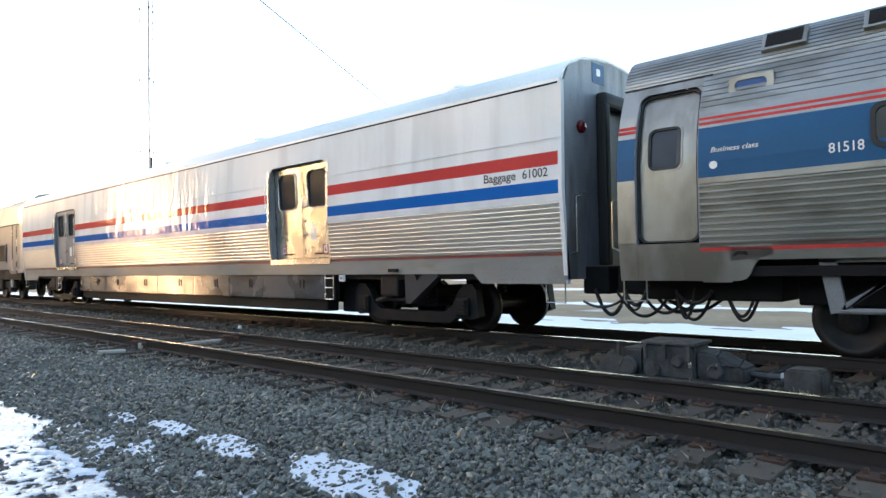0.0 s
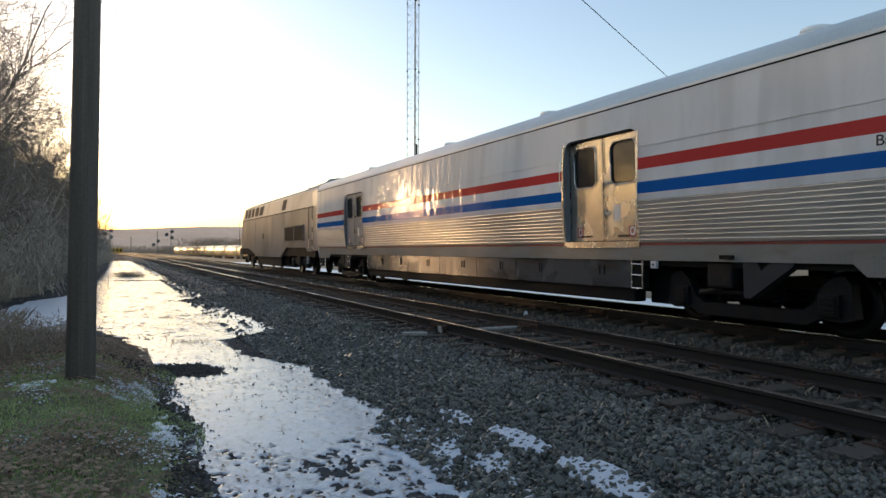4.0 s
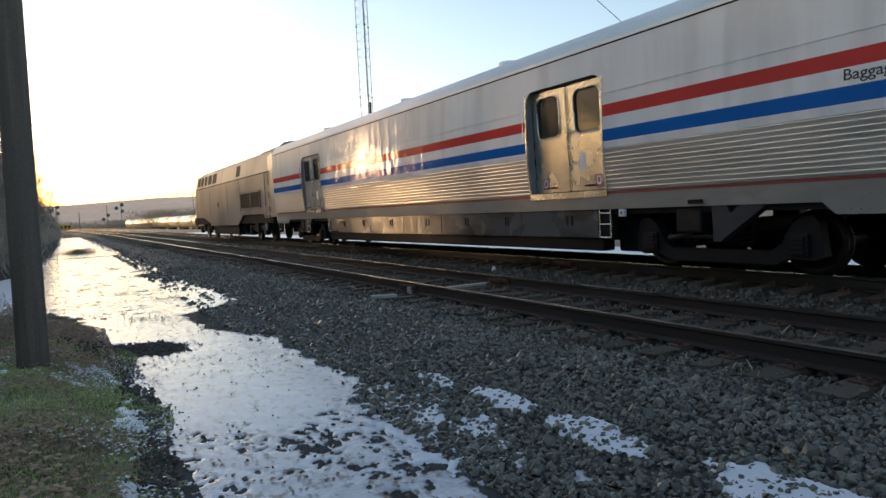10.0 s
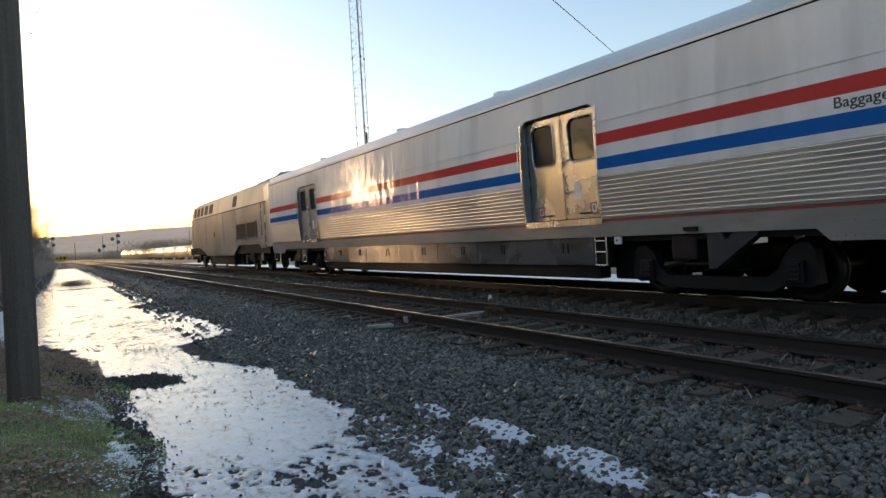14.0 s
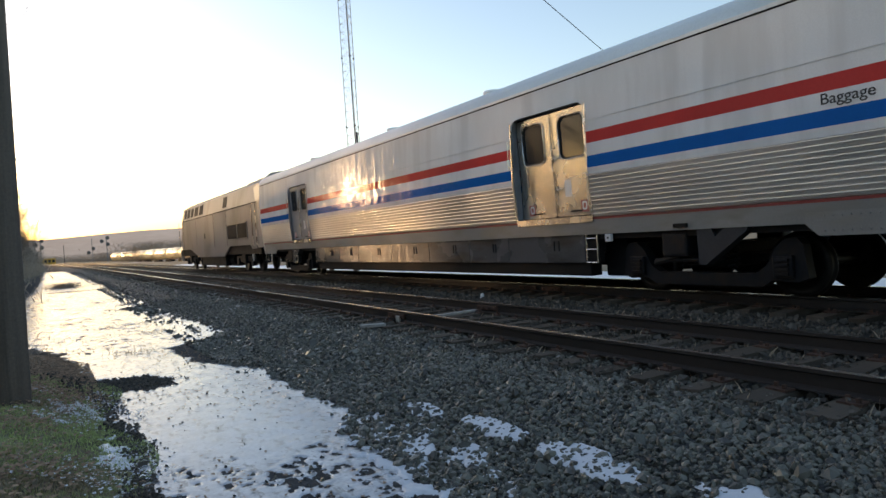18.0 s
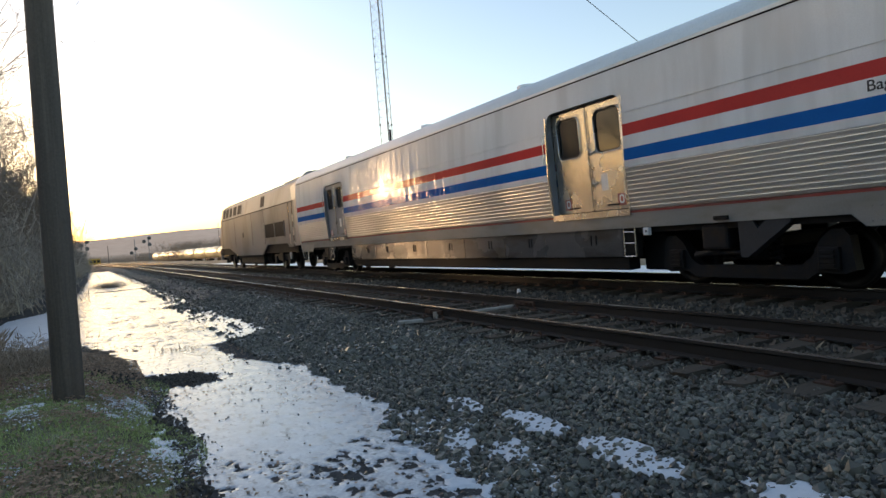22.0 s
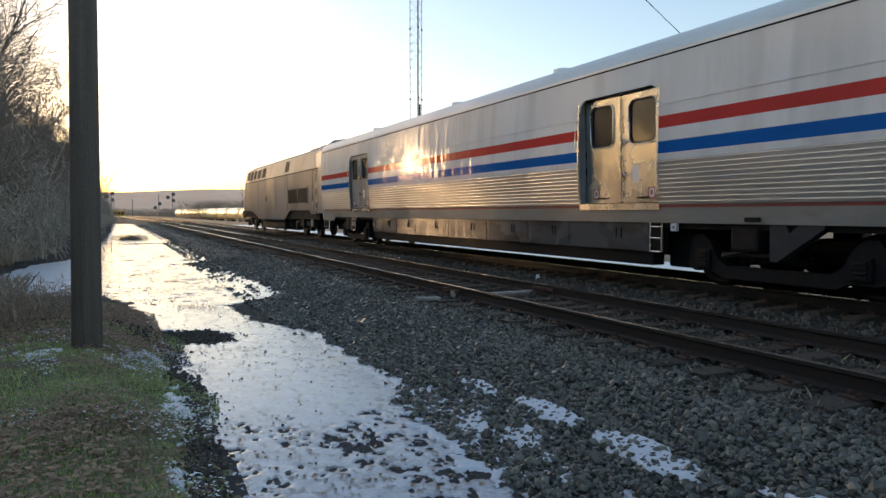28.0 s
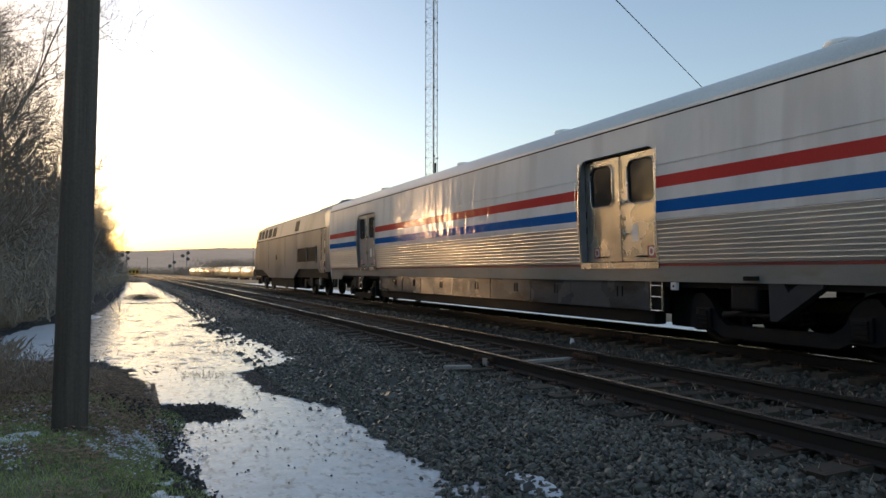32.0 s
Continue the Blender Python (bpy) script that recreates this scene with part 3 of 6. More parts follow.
def truck(parent, yc, base=2.59, inboard=False, r=0.457):
    """A passenger truck: U-shaped side frames, springs, bolster anchor, brake gear."""
    for s in (-1, 1):
        for d in (-1, 1):
            wheel(parent, s * 0.7525, yc + d * base / 2, r, s)
    for d in (-1, 1):
        bm = bmesh.new()
        tube(bm, [(-0.9, yc + d * base / 2, r), (0.9, yc + d * base / 2, r)], 0.085, 12)
        part("axle", bm, WHEEL, parent)
    for s in (-1, 1):
        x0, x1 = sorted((s * 0.42, s * 0.58)) if inboard else sorted((s * 1.02, s * 1.20))
        h = base / 2
        bm = bmesh.new()
        out = [(yc - h - 0.36, 0.30), (yc - h - 0.30, 0.76), (yc - h - 0.22, 0.86), (yc - h - 0.05, 0.86), (yc - h + 0.10, 0.74), (yc - h + 0.26, 0.46), (yc - h + 0.42, 0.36),
               (yc + h - 0.42, 0.36), (yc + h - 0.26, 0.46), (yc + h - 0.10, 0.74), (yc + h + 0.05, 0.86), (yc + h + 0.22, 0.86), (yc + h + 0.30, 0.76), (yc + h + 0.36, 0.30),
               (yc + h + 0.20, 0.24), (yc + h - 0.16, 0.26), (yc + h - 0.34, 0.16), (yc - h + 0.34, 0.16), (yc - h + 0.16, 0.26), (yc - h - 0.20, 0.24)]
        prism(bm, out, x0, x1)
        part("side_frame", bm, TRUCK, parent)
        if inboard:
            for f in (-1, 1):
                y = yc + f * 1.30
                bm = bmesh.new()
                for out in ([(0.22, 1.24), (0.04, 1.24), (-0.06, 0.60), (0.10, 0.56)], [(-0.06, 0.70), (0.02, 0.56), (-0.58, 1.00), (-0.74, 1.24), (-0.90, 1.24)], [(0.22, 1.24), (-0.90, 1.24), (-0.90, 1.15), (0.20, 1.15)]):
                    prism(bm, [(y + f * dy, z) for dy, z in out], *sorted((s * 1.38, s * 1.44)))
                part("hanger_bracket", bm, HANGER, parent, "pale V-shaped hanger bracket")
            part("brake_rod", tube(bmesh.new(), [(s * 1.41, yc - 1.3, 0.60), (s * 1.41, yc + 1.35, 0.60)], 0.035, 8), HANGER, parent)
            continue
        for d in (-1, 1):
            y = yc + d * (h + 0.02)
            bm = bmesh.new()
            box(bm, s * 1.20 - 0.06, s * 1.20 + 0.06, y - 0.15, y + 0.15, 0.30, 0.62, 0.02)
            for q in range(4):
                box(bm, s * 1.24 - 0.05, s * 1.24 + 0.05, y - 0.10, y + 0.10, 0.34 + q * 0.065, 0.38 + q * 0.065)
            part("journal_box", bm, TRUCK, parent)
        for d in (-0.42, 0.42):
            bm = bmesh.new()
            pts = [(s * 1.05 + 0.085 * math.cos(w), yc + d + 0.085 * math.sin(w), 0.42 + 0.40 * w / (10 * math.pi)) for w in np.arange(0, 10 * math.pi, 0.5)]
            tube(bm, pts, 0.018, 6)
            part("coil_spring", bm, TRUCK, parent)
        bm = bmesh.new()
        box(bm, s * 1.26 - 0.16, s * 1.26 + 0.16, yc + 0.12, yc + 0.62, 0.62, 1.02, 0.05)
        part("air_spring", bm, TRUCK, parent)
        bm = bmesh.new()
        prism(bm, [(yc - 0.10, 1.08), (yc - 0.12, 0.50), (yc - 0.24, 0.50), (yc - 0.95, 1.00), (yc - 0.95, 1.08), (yc - 0.62, 1.08), (yc - 0.42, 0.92), (yc - 0.34, 1.08)], *sorted((s * 1.28, s * 1.46)))
        part("bolster_anchor", bm, BRACKET, parent, "pale grey bolster anchor bracket")
        bm = bmesh.new()
        tube(bm, [(s * 1.30, yc - 0.20, 0.56), (s * 1.30, yc + 0.85, 0.56)], 0.035, 8)
        tube(bm, [(s * 1.30, yc + 0.35, 0.62), (s * 1.30, yc + 0.85, 0.52)], 0.05, 8)
        part("anchor_rod", bm, TRUCK, parent)
        bm = bmesh.new()
        tube(bm, [(s * 1.18, yc - 0.3, 0.60), (s * 1.18, yc + 0.2, 0.47), (s * 1.18, yc + 0.7, 0.63)], 0.03, 8)
        part("brake_cylinder", bm, DARK, parent)
    bm = bmesh.new()
    box(bm, -1.0, 1.0, yc - 0.3, yc + 0.3, 0.42, 0.80, 0.04)
    box(bm, -0.7, 0.7, yc - 1.1, yc + 1.1, 0.5, 0.62, 0.02)
    part("bolster", bm, DARK, parent)


BAG_LEN = 26.46
DOORS = ((5.67, 7.84), (20.30, 22.45))      # along the car from its rear end
W = 1.60


def side_x(z):
    """Half width of the baggage car's flank at a height."""
    if z < 2.18:
        return W - 0.10 * (2.18 - z) / 1.1
    return W - 0.04 * ((z - 2.18) / 1.85) ** 1.5


FL0, FL1, RIBS = 1.355, 2.12, 10


def flute_profile(s):
    out, pitch = [], (FL1 - FL0) / RIBS
    for k in range(RIBS):
        z = FL0 + k * pitch
        for dz, du in ((0.0, -0.026), (0.14, -0.006), (0.60, 0.002), (0.72, 0.008), (0.80, 0.007), (0.99, -0.024)):
            out.append((s * (side_x(z + dz * pitch) + du), z + dz * pitch))
    return out


def flank(name, prof_z, mat, parent, spans, s, proud=0.0, thick=0.03, label=""):
    for y0, y1 in spans:
        part(name, skin(bmesh.new(), [(s * (side_x(z) + proud), z) for z in prof_z], y0, y1, -s * thick), mat, parent, label)


def baggage_door(car, y0, y1, s):
    """A pair of stainless leaves set back in the flank."""
    z0, z1 = 1.39, 3.46
    xd = s * (1.40 if y0 < 12 else 1.50)
    # the front pair gets its shade from a grey colour instead of steel
    leaf_mat, leaf_label = (STEEL, "brushed stainless door leaf") if y0 < 12 else (SHADED_LEAF, "door leaf with the recess's shade in its grey")
    leaning = []
    ym = (y0 + y1) / 2 + 0.02
    # reveal: jambs, head and sill
    bm = bmesh.new()
    zs = [z0, 1.6, 1.9, 2.18, 2.6, 3.0, z1 - 0.15, z1]
    for y in (y0, y1):
        for a, b in zip(zs, zs[1:]):
            vs = [bm.verts.new(v) for v in ((s * (side_x(a) - 0.005), y, a), (s * (side_x(b) - 0.005), y, b), (xd, y, b), (xd, y, a))]
            bm.faces.new(vs)
    for z in (z0, z1):
        vs = [bm.verts.new(v) for v in ((s * (side_x(z) - 0.004), y0, z), (s * (side_x(z) - 0.004), y1, z), (xd, y1, z), (xd, y0, z))]
        bm.faces.new(vs)
    for v in bm.verts:
        if abs(v.co.x - xd) < 1e-4:
            v.co.x += s * 0.03 * (v.co.z - 2.4)
    part("door_reveal", bm, JAMB, car)
    leaning.append(part("door_trim", prism(bmesh.new(), rounded(y0, y1, z0, z1, 0.02), xd + s * -0.03, xd + s * -0.06), DARK, car))
    # rounded upper corners of the opening
    for y, d in ((y0, 1), (y1, -1)):
        bm = bmesh.new()
        r = 0.22
        out = [(y, z1)] + [(y + d * (r - r * math.sin(radians(w))), z1 - r + r * math.cos(radians(w))) for w in range(0, 91, 15)]
        prism(bm, out, s * (side_x(3.35) - 0.028), s * (side_x(3.35) - 0.002))
        part("corner_gusset", bm, PANEL, car)
    for a, b, hinge in ((y0 + 0.02, ym - 0.008, -1), (ym + 0.008, y1 - 0.02, 1)):
        wa, wb = (a + 0.17, b - 0.22) if hinge < 0 else (a + 0.22, b - 0.17)
        # window opening is a true hole in the leaf
        outer, inner = rounded(a, b, z0 + 0.02, z1 - 0.03, 0.05), rounded(wa, wb, 2.50, 3.30, 0.13)
        leaf = part("door_leaf", frame_prism(bmesh.new(), outer, inner, xd, xd - s * 0.04), leaf_mat, car, leaf_label)
        leaning.append(leaf)
        part("window_gasket", frame_prism(bmesh.new(), rounded(wa - 0.035, wb + 0.035, 2.465, 3.335, 0.15), inner, xd + s * 0.012, xd + s * 0.0005), leaf_mat, leaf, "rounded window frame")
        ring = rounded(wa - 0.012, wb + 0.012, 2.488, 3.312, 0.142)
        part("window_rim", tube(bmesh.new(), [(xd + s * 0.012, *p) for p in ring + ring[:1]], 0.017, 8), leaf_mat, leaf, "rounded window rim", smooth=True)
        part("window_seal", frame_prism(bmesh.new(), inner, rounded(wa + 0.03, wb - 0.03, 2.53, 3.27, 0.11), xd - s * 0.001, xd - s * 0.03), RUBBER, leaf)
        part("pane", prism(bmesh.new(), rounded(wa + 0.03, wb - 0.03, 2.53, 3.27, 0.11), xd - s * 0.020, xd - s * 0.026), PANE, leaf)
        bm = bmesh.new()
        tube(bm, [(xd + s * 0.02, (wa + wb) / 2 - 0.15, 1.50), (xd + s * 0.04, (wa + wb) / 2 + 0.12, 1.50)], 0.016, 6)
        part("latch", bm, DARK, leaf)
        ly = a + 0.30 if hinge < 0 else b - 0.30
        bm = bmesh.new()
        box(bm, *sorted((xd + s * 0.001, xd + s * 0.004)), ly - 0.10, ly + 0.10, 1.47, 1.69)
        part("placard", bm, SIGN_RED, leaf, "red and white warning placard")
        bm = bmesh.new()
        frame_prism(bm, rounded(ly - 0.06, ly + 0.06, 1.51, 1.67, 0.04), rounded(ly - 0.035, ly + 0.035, 1.54, 1.64, 0.03), xd + s * 0.005, xd + s * 0.0045)
        part("placard_mark", bm, WHITE, leaf)
    bm = bmesh.new()
    tube(bm, [(xd + s * 0.03, ym - 0.01, z0 + 0.1), (xd + s * 0.03, ym - 0.01, z1 - 0.1)], 0.012, 8)
    for z in (1.95, 2.55):
        tube(bm, [(xd + s * 0.03, ym - 0.01, z), (xd + s * 0.05, ym - 0.16, z - 0.02), (xd + s * 0.05, ym - 0.24, z)], 0.014, 6)
        box(bm, xd + s * 0.03 - 0.03, xd + s * 0.03 + 0.03, ym - 0.045, ym + 0.025, z - 0.06, z + 0.06)
    leaning.append(part("locking_bar", bm, STEEL, car))
    bm = bmesh.new()
    box(bm, *sorted((xd + s * 0.001, xd + s * 0.004)), ym - 0.46, ym - 0.28, 1.78, 2.10)
    leaning.append(part("notice", bm, WHITE, car, "faded paper notice"))
    # the leaves lean with the upper flank
    lean = Matrix(((1, 0, s * 0.03, -s * 0.03 * 2.4), (0, 1, 0, 0), (0, 0, 1, 0), (0, 0, 0, 1)))
    for ob in leaning:
        for piece in [ob, *ob.children]:
            piece.data.transform(lean)
    # bright trim at both sides of the opening
    for ya, yb in ((y0 - 0.035, y0 + 0.004), (y1 - 0.004, y1 + 0.035)):
        part("opening_trim", skin(bmesh.new(), [(s * (side_x(z) + 0.006), z) for z in (z0, 1.8, 2.18, 2.6, 3.0, z1 - 0.05)], ya, yb, -s * 0.03), leaf_mat, car)
    # sill plate with rivets
    bm = bmesh.new()
    x0, x1 = sorted((s * 1.40, s * (side_x(1.3) + 0.012)))
    box(bm, x0, x1, y0 - 0.02, y1 + 0.02, 1.275, 1.392)
    for k in range(12):
        y = y0 + 0.1 + k * (y1 - y0 - 0.2) / 11
        lathe(bm, ((-0.004, 0.016), (0.004, 0.012)), 6, "x", (s * (side_x(1.3) + 0.014), y, 1.34))
    part("door_sill", bm, STEEL, car)
    # grab irons at both jambs
    for y, za, zb in ((y1 + 0.05, 2.45, 3.05), (y0 - 0.05, 1.55, 3.15)):
        bm = bmesh.new()
        x = s * (side_x(2.6) + 0.05)
        tube(bm, [(x - s * 0.05, y, za), (x, y, za + 0.02), (x, y, (za + zb) / 2), (x, y, zb - 0.02), (x - s * 0.06, y, zb)], 0.009, 8)
        part("grab_iron", bm, STEEL, car)


def car_end(car, y, d, w=1.50, z0=0.95, mat=None):
    """End wall with doorway, buffers, rubber diaphragm and fittings; d is the way it faces."""
    mat = mat or DARKEND
    bm = bmesh.new()
    out = [(-w, z0), (w, z0), (w, 3.93), (1.36, 4.20), (1.0, 4.36), (0.5, 4.46), (-0.5, 4.46), (-1.0, 4.36), (-1.36, 4.20), (-w, 3.93)]
    a = [bm.verts.new((x, y, z)) for x, z in out]
    b = [bm.verts.new((x, y - d * 0.06, z)) for x, z in out]
    bm.faces.new(a)
    bm.faces.new(b[::-1])
    for i in range(len(out)):
        bm.faces.new((a[i], a[(i + 1) % len(out)], b[(i + 1) % len(out)], b[i]))
    part("end_wall", bm, mat, car)
    for s in (-1, 1):
        bm = bmesh.new()
        box(bm, *sorted((s * 0.42, s * 0.58)), *sorted((y, y + d * 0.18)), 1.15, 3.75, 0.04)
        part("diaphragm_post", bm, RUBBER, car)
    bm = bmesh.new()
    box(bm, -0.58, 0.58, *sorted((y, y + d * 0.18)), 3.68, 3.92, 0.06)
    part("diaphragm_head", bm, RUBBER, car)
    for s in (-1, 1):
        bm = bmesh.new()
        x = s * 1.36
        tube(bm, [(x, y, 1.35), (x, y + d * 0.09, 1.37), (x, y + d * 0.09, 2.05), (x, y + d * 0.09, 2.20), (x - s * 0.25, y + d * 0.09, 2.26), (x - s * 0.25, y, 2.28)], 0.014, 8)
        part("grab_iron", bm, STEEL, car)
        bm = bmesh.new()
        lathe(bm, ((0, 0.10), (d * 0.05, 0.10), (d * 0.08, 0.07), (d * 0.09, 0.0)), 14, "y", (s * 1.06, y, 3.30))
        part("marker_lamp", bm, LENS, car, "red marker lamp")
    bm = bmesh.new()
    tube(bm, [(0, y - d * 0.2, 0.85), (0, y + d * 0.38, 0.85)], 0.11, 10)
    box(bm, -0.17, 0.17, *sorted((y + d * 0.18, y + d * 0.44)), 0.68, 1.0, 0.05)
    part("coupler", bm, DARK, car)
    part("draft_box", box(bmesh.new(), -0.98, 0.98, *sorted((y - d * 0.05, y + d * 0.40)), 0.72, 1.14, 0.03), DARK, car)
    board = part("end_placard", box(bmesh.new(), -0.66, -0.28, *sorted((y, y + d * 0.008)), 4.08, 4.40), NAVY, car, "navy end placard with a white mark")
    part("placard_mark", prism(bmesh.new(), rounded(-0.06, 0.06, 4.20, 4.32, 0.03), 0, 0.004), WHITE, board, at=Matrix.Translation((-0.47, y + d * 0.009, 0)) @ Matrix.Rotation(radians(90), 4, "Z"))


DARKEND = material("sooty_end_paint", (0.21, 0.22, 0.24), 0.45, 0.1, 0.25, (2, 2, 0.6), 30, stain=(0.09, 0.09, 0.095), stain_scale=(2, 2, 0.5))


def baggage_car():
    car = tagged(new("baggage_car"), "silver baggage car with red and blue bands, fluted lower flank", "train car", "train")
    L = BAG_LEN
    (a0, a1), (b0, b1) = DOORS
    spans = ((0, a0), (a1, b0), (b1, L))
    for s in (-1, 1):
        for y0, y1 in spans:
            part("fluted_side", skin(bmesh.new(), flute_profile(s), y0, y1, -s * 0.02), FLUTE, car, "fluted stainless lower side")
        flank("upper_side", [2.12, 2.243], PANEL, car, spans, s)
        flank("blue_stripe", [2.243, 2.35, 2.450], BLUE, car, spans, s, 0.0, label="blue stripe")
        flank("stripe_gap", [2.450, 2.56, 2.676], PANEL, car, spans, s)
        flank("red_stripe", [2.676, 2.78, 2.883], RED, car, spans, s, label="red stripe")
        flank("upper_side", [2.883, 3.08], PANEL, car, spans, s)
        flank("ridge", [3.08, 3.09, 3.105, 3.115], PANEL, car, spans, s, 0.010)
        flank("upper_side", [3.115, 3.3, 3.5, 3.7, 3.82, 3.905], PANEL, car, spans, s)
        flank("upper_side", [3.46, 3.6, 3.8, 3.905], PANEL, car, ((a0, a1), (b0, b1)), s)
        flank("gutter", [3.905, 3.92, 3.932], DARK, car, ((0, L),), s, 0.004)
        flank("cant_rail", [3.932, 3.985], ROOF, car, ((0, L),), s, 0.012)
        flank("lower_stripe", [1.312, 1.355], FADED, car, spans, s, -0.012, label="thin red line")
        flank("sill", [1.045, 1.16, 1.312], SILL, car, ((0, a0), (a1, b0), (b1, L)), s, -0.014)
        flank("sill", [1.045, 1.16, 1.28], SILL, car, ((a0, a1), (b0, b1)), s, -0.014)
        for q in (0.62, 2.35, 4.1, 9.6, 11.4, 13.2, 15.0, 16.8, 18.6, 23.9, 25.4):
            # narrow welded seams between the upper sheets
            part("panel_seam", skin(bmesh.new(), [(s * (side_x(z) + 0.0012), z) for z in (3.13, 3.3, 3.5, 3.7, 3.89)], q, q + 0.012, -s * 0.01), PANEL, car)
        for y0, y1, d in ((0.0, 1.68, 1), (L - 1.68, L, -1)):
            bm = bmesh.new()
            x = s * (side_x(1.1) - 0.012)
            out = [(y0, 1.19), (y0, 0.885), (y1 - 0.05, 0.885), (y1 + 0.12, 1.04), (y1 + 0.12, 1.19)] if d > 0 else [(y0 - 0.12, 1.19), (y0 - 0.12, 1.04), (y0 + 0.05, 0.885), (y1, 0.885), (y1, 1.19)]
            prism(bm, out, x, x + s * 0.010)
            ys = np.arange(y0 + 0.12, y1 - 0.05, 0.11)
            for z in (0.95, 1.14):
                for y in ys:
                    lathe(bm, ((0, 0.014), (s * 0.016, 0.008)), 5, "x", (x + s * 0.008, y, z))
            part("riveted_plate", bm, SILL, car)
        for y0, y1 in DOORS:
            baggage_door(car, y0, y1, s)
        # corner posts
        for y in (0.0, L):
            bm = bmesh.new()
            y0, y1 = (y - 0.03, y + 0.035) if y == 0 else (y - 0.035, y + 0.03)
            skin(bm, [(s * (side_x(z) + 0.006), z) for z in (0.885, 1.4, 1.8, 2.18, 2.6, 3.1, 3.6, 3.96)], y0, y1, -s * 0.08)
            part("corner_post", bm, PANEL, car)
        # dark equipment skirts between the trucks
        y = a0 + 0.32
        k = 0
        while y < b0 - 0.25:
            w = (2.35, 1.55, 1.9, 2.2)[k % 4]
            w = min(w, b0 - 0.1 - y)
            bm = bmesh.new()
            x0, x1 = sorted((s * 1.40, s * 1.44))
            box(bm, x0, x1, y, y + w - 0.012, 0.52, 1.04, 0.008)
            panel = part("equipment_panel", bm, SKIRT, car, "dark dirty equipment panel")
            for q in (0.3, 0.36):
                part("panel_latch", box(bmesh.new(), *sorted((s * 1.44, s * 1.455)), y + q * w, y + q * w + 0.02, 0.75, 0.94), DARK, panel)
            y += w
            k += 1
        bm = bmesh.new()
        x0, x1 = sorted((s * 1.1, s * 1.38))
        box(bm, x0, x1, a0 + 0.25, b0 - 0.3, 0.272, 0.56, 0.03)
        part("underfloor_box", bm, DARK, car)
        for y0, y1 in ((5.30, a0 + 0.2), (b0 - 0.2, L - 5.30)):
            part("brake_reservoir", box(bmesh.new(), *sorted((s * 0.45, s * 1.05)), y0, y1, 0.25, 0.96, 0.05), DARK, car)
        # steps by the doors
        for y in (a0 + 0.13, b1 - 0.13):
            bm = bmesh.new()
            x = s * 1.45
            for yy in (y - 0.14, y + 0.14):
                tube(bm, [(x, yy, 1.08), (x, yy, 0.53)], 0.014, 6)
            for z in (0.53, 0.77, 0.97):
                tube(bm, [(x, y - 0.14, z), (x, y + 0.14, z)], 0.014, 6)
            part("step_iron", bm, STEEL, car)
            bm = bmesh.new()
            box(bm, *sorted((s * 1.30, s * 1.42)), y - 0.16, y + 0.16, 0.52, 1.06)
            part("step_backing", bm, DARK, car)
        bm = bmesh.new()
        box(bm, *sorted((s * 1.44, s * 1.50)), a0 - 0.40, a0 - 0.26, 0.905, 1.038, 0.01)
        part("jacking_plate", bm, PANEL, car, "small square pale plate")
        bm = bmesh.new()
        lathe(bm, ((0, 0.022), (s * 0.004, 0.02)), 8, "x", (s * 1.501, a0 - 0.33, 0.972))
        part("plate_hole", bm, DARK, car)
        bm = bmesh.new()
        box(bm, *sorted((s * 1.49, s * 1.53)), 3.64, 3.90, 1.085, 1.15, 0.008)
        part("socket_box", bm, DARK, car)
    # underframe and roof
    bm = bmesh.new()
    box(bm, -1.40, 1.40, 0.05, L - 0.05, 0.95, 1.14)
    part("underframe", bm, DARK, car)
    bm = bmesh.new()
    arc = [(side_x(3.985) + 0.012, 3.98), (1.53, 4.05), (1.495, 4.13), (1.43, 4.21), (1.31, 4.29), (0.95, 4.42), (0.48, 4.51), (0, 4.54)]
    prof = [(-x, z) for x, z in arc] + [(x, z) for x, z in arc[::-1][1:]]
    rows = [[bm.verts.new((x, y, z)) for x, z in prof] for y in (-0.02, L + 0.02)]
    low = [[bm.verts.new((x * 0.98, y, z - 0.05)) for x, z in prof] for y in (-0.02, L + 0.02)]
    for i in range(len(prof) - 1):
        bm.faces.new((rows[0][i], rows[0][i + 1], rows[1][i + 1], rows[1][i]))
        bm.faces.new((low[0][i], low[1][i], low[1][i + 1], low[0][i + 1]))
        for e in (0, 1):
            bm.faces.new((rows[e][i], low[e][i], low[e][i + 1], rows[e][i + 1]))
    part("roof", bm, ROOF, car, smooth=True)
    for y in (3.3, 10.5, 16.0, 23.2):
        bm = bmesh.new()
        lathe(bm, ((4.45, 0.24), (4.68, 0.24), (4.71, 0.27), (4.76, 0.25), (4.775, 0.0)), 20, "z", (0, y, 0))
        part("roof_vent", bm, ROOF, car)
    for s in (-1, 1):
        for y in (0.04, L - 0.04):
            d = 0.34 if y < 1 else -0.34
            part("end_step", tube(bmesh.new(), [(s * 1.46, y, 0.96), (s * 1.46, y, 0.60), (s * 1.46, y + d, 0.60), (s * 1.46, y + d, 0.96)], 0.013, 6), STEEL, car)
    car_end(car, -0.03, -1)
    car_end(car, L + 0.03, 1)
    truck(car, 3.615)
    truck(car, L - 3.615)
    x = -(side_x(2.6) + 0.004)
    lettering("lettering", "Baggage", 0.195, INK, car, Matrix.Translation((x, 1.475, 2.520)) @ SIDE, "black word Baggage", 0.655)
    lettering("lettering", "61002", 0.195, INK, car, Matrix.Translation((x, 0.695, 2.520)) @ SIDE, "black fleet number 61002", 0.475)
    return car


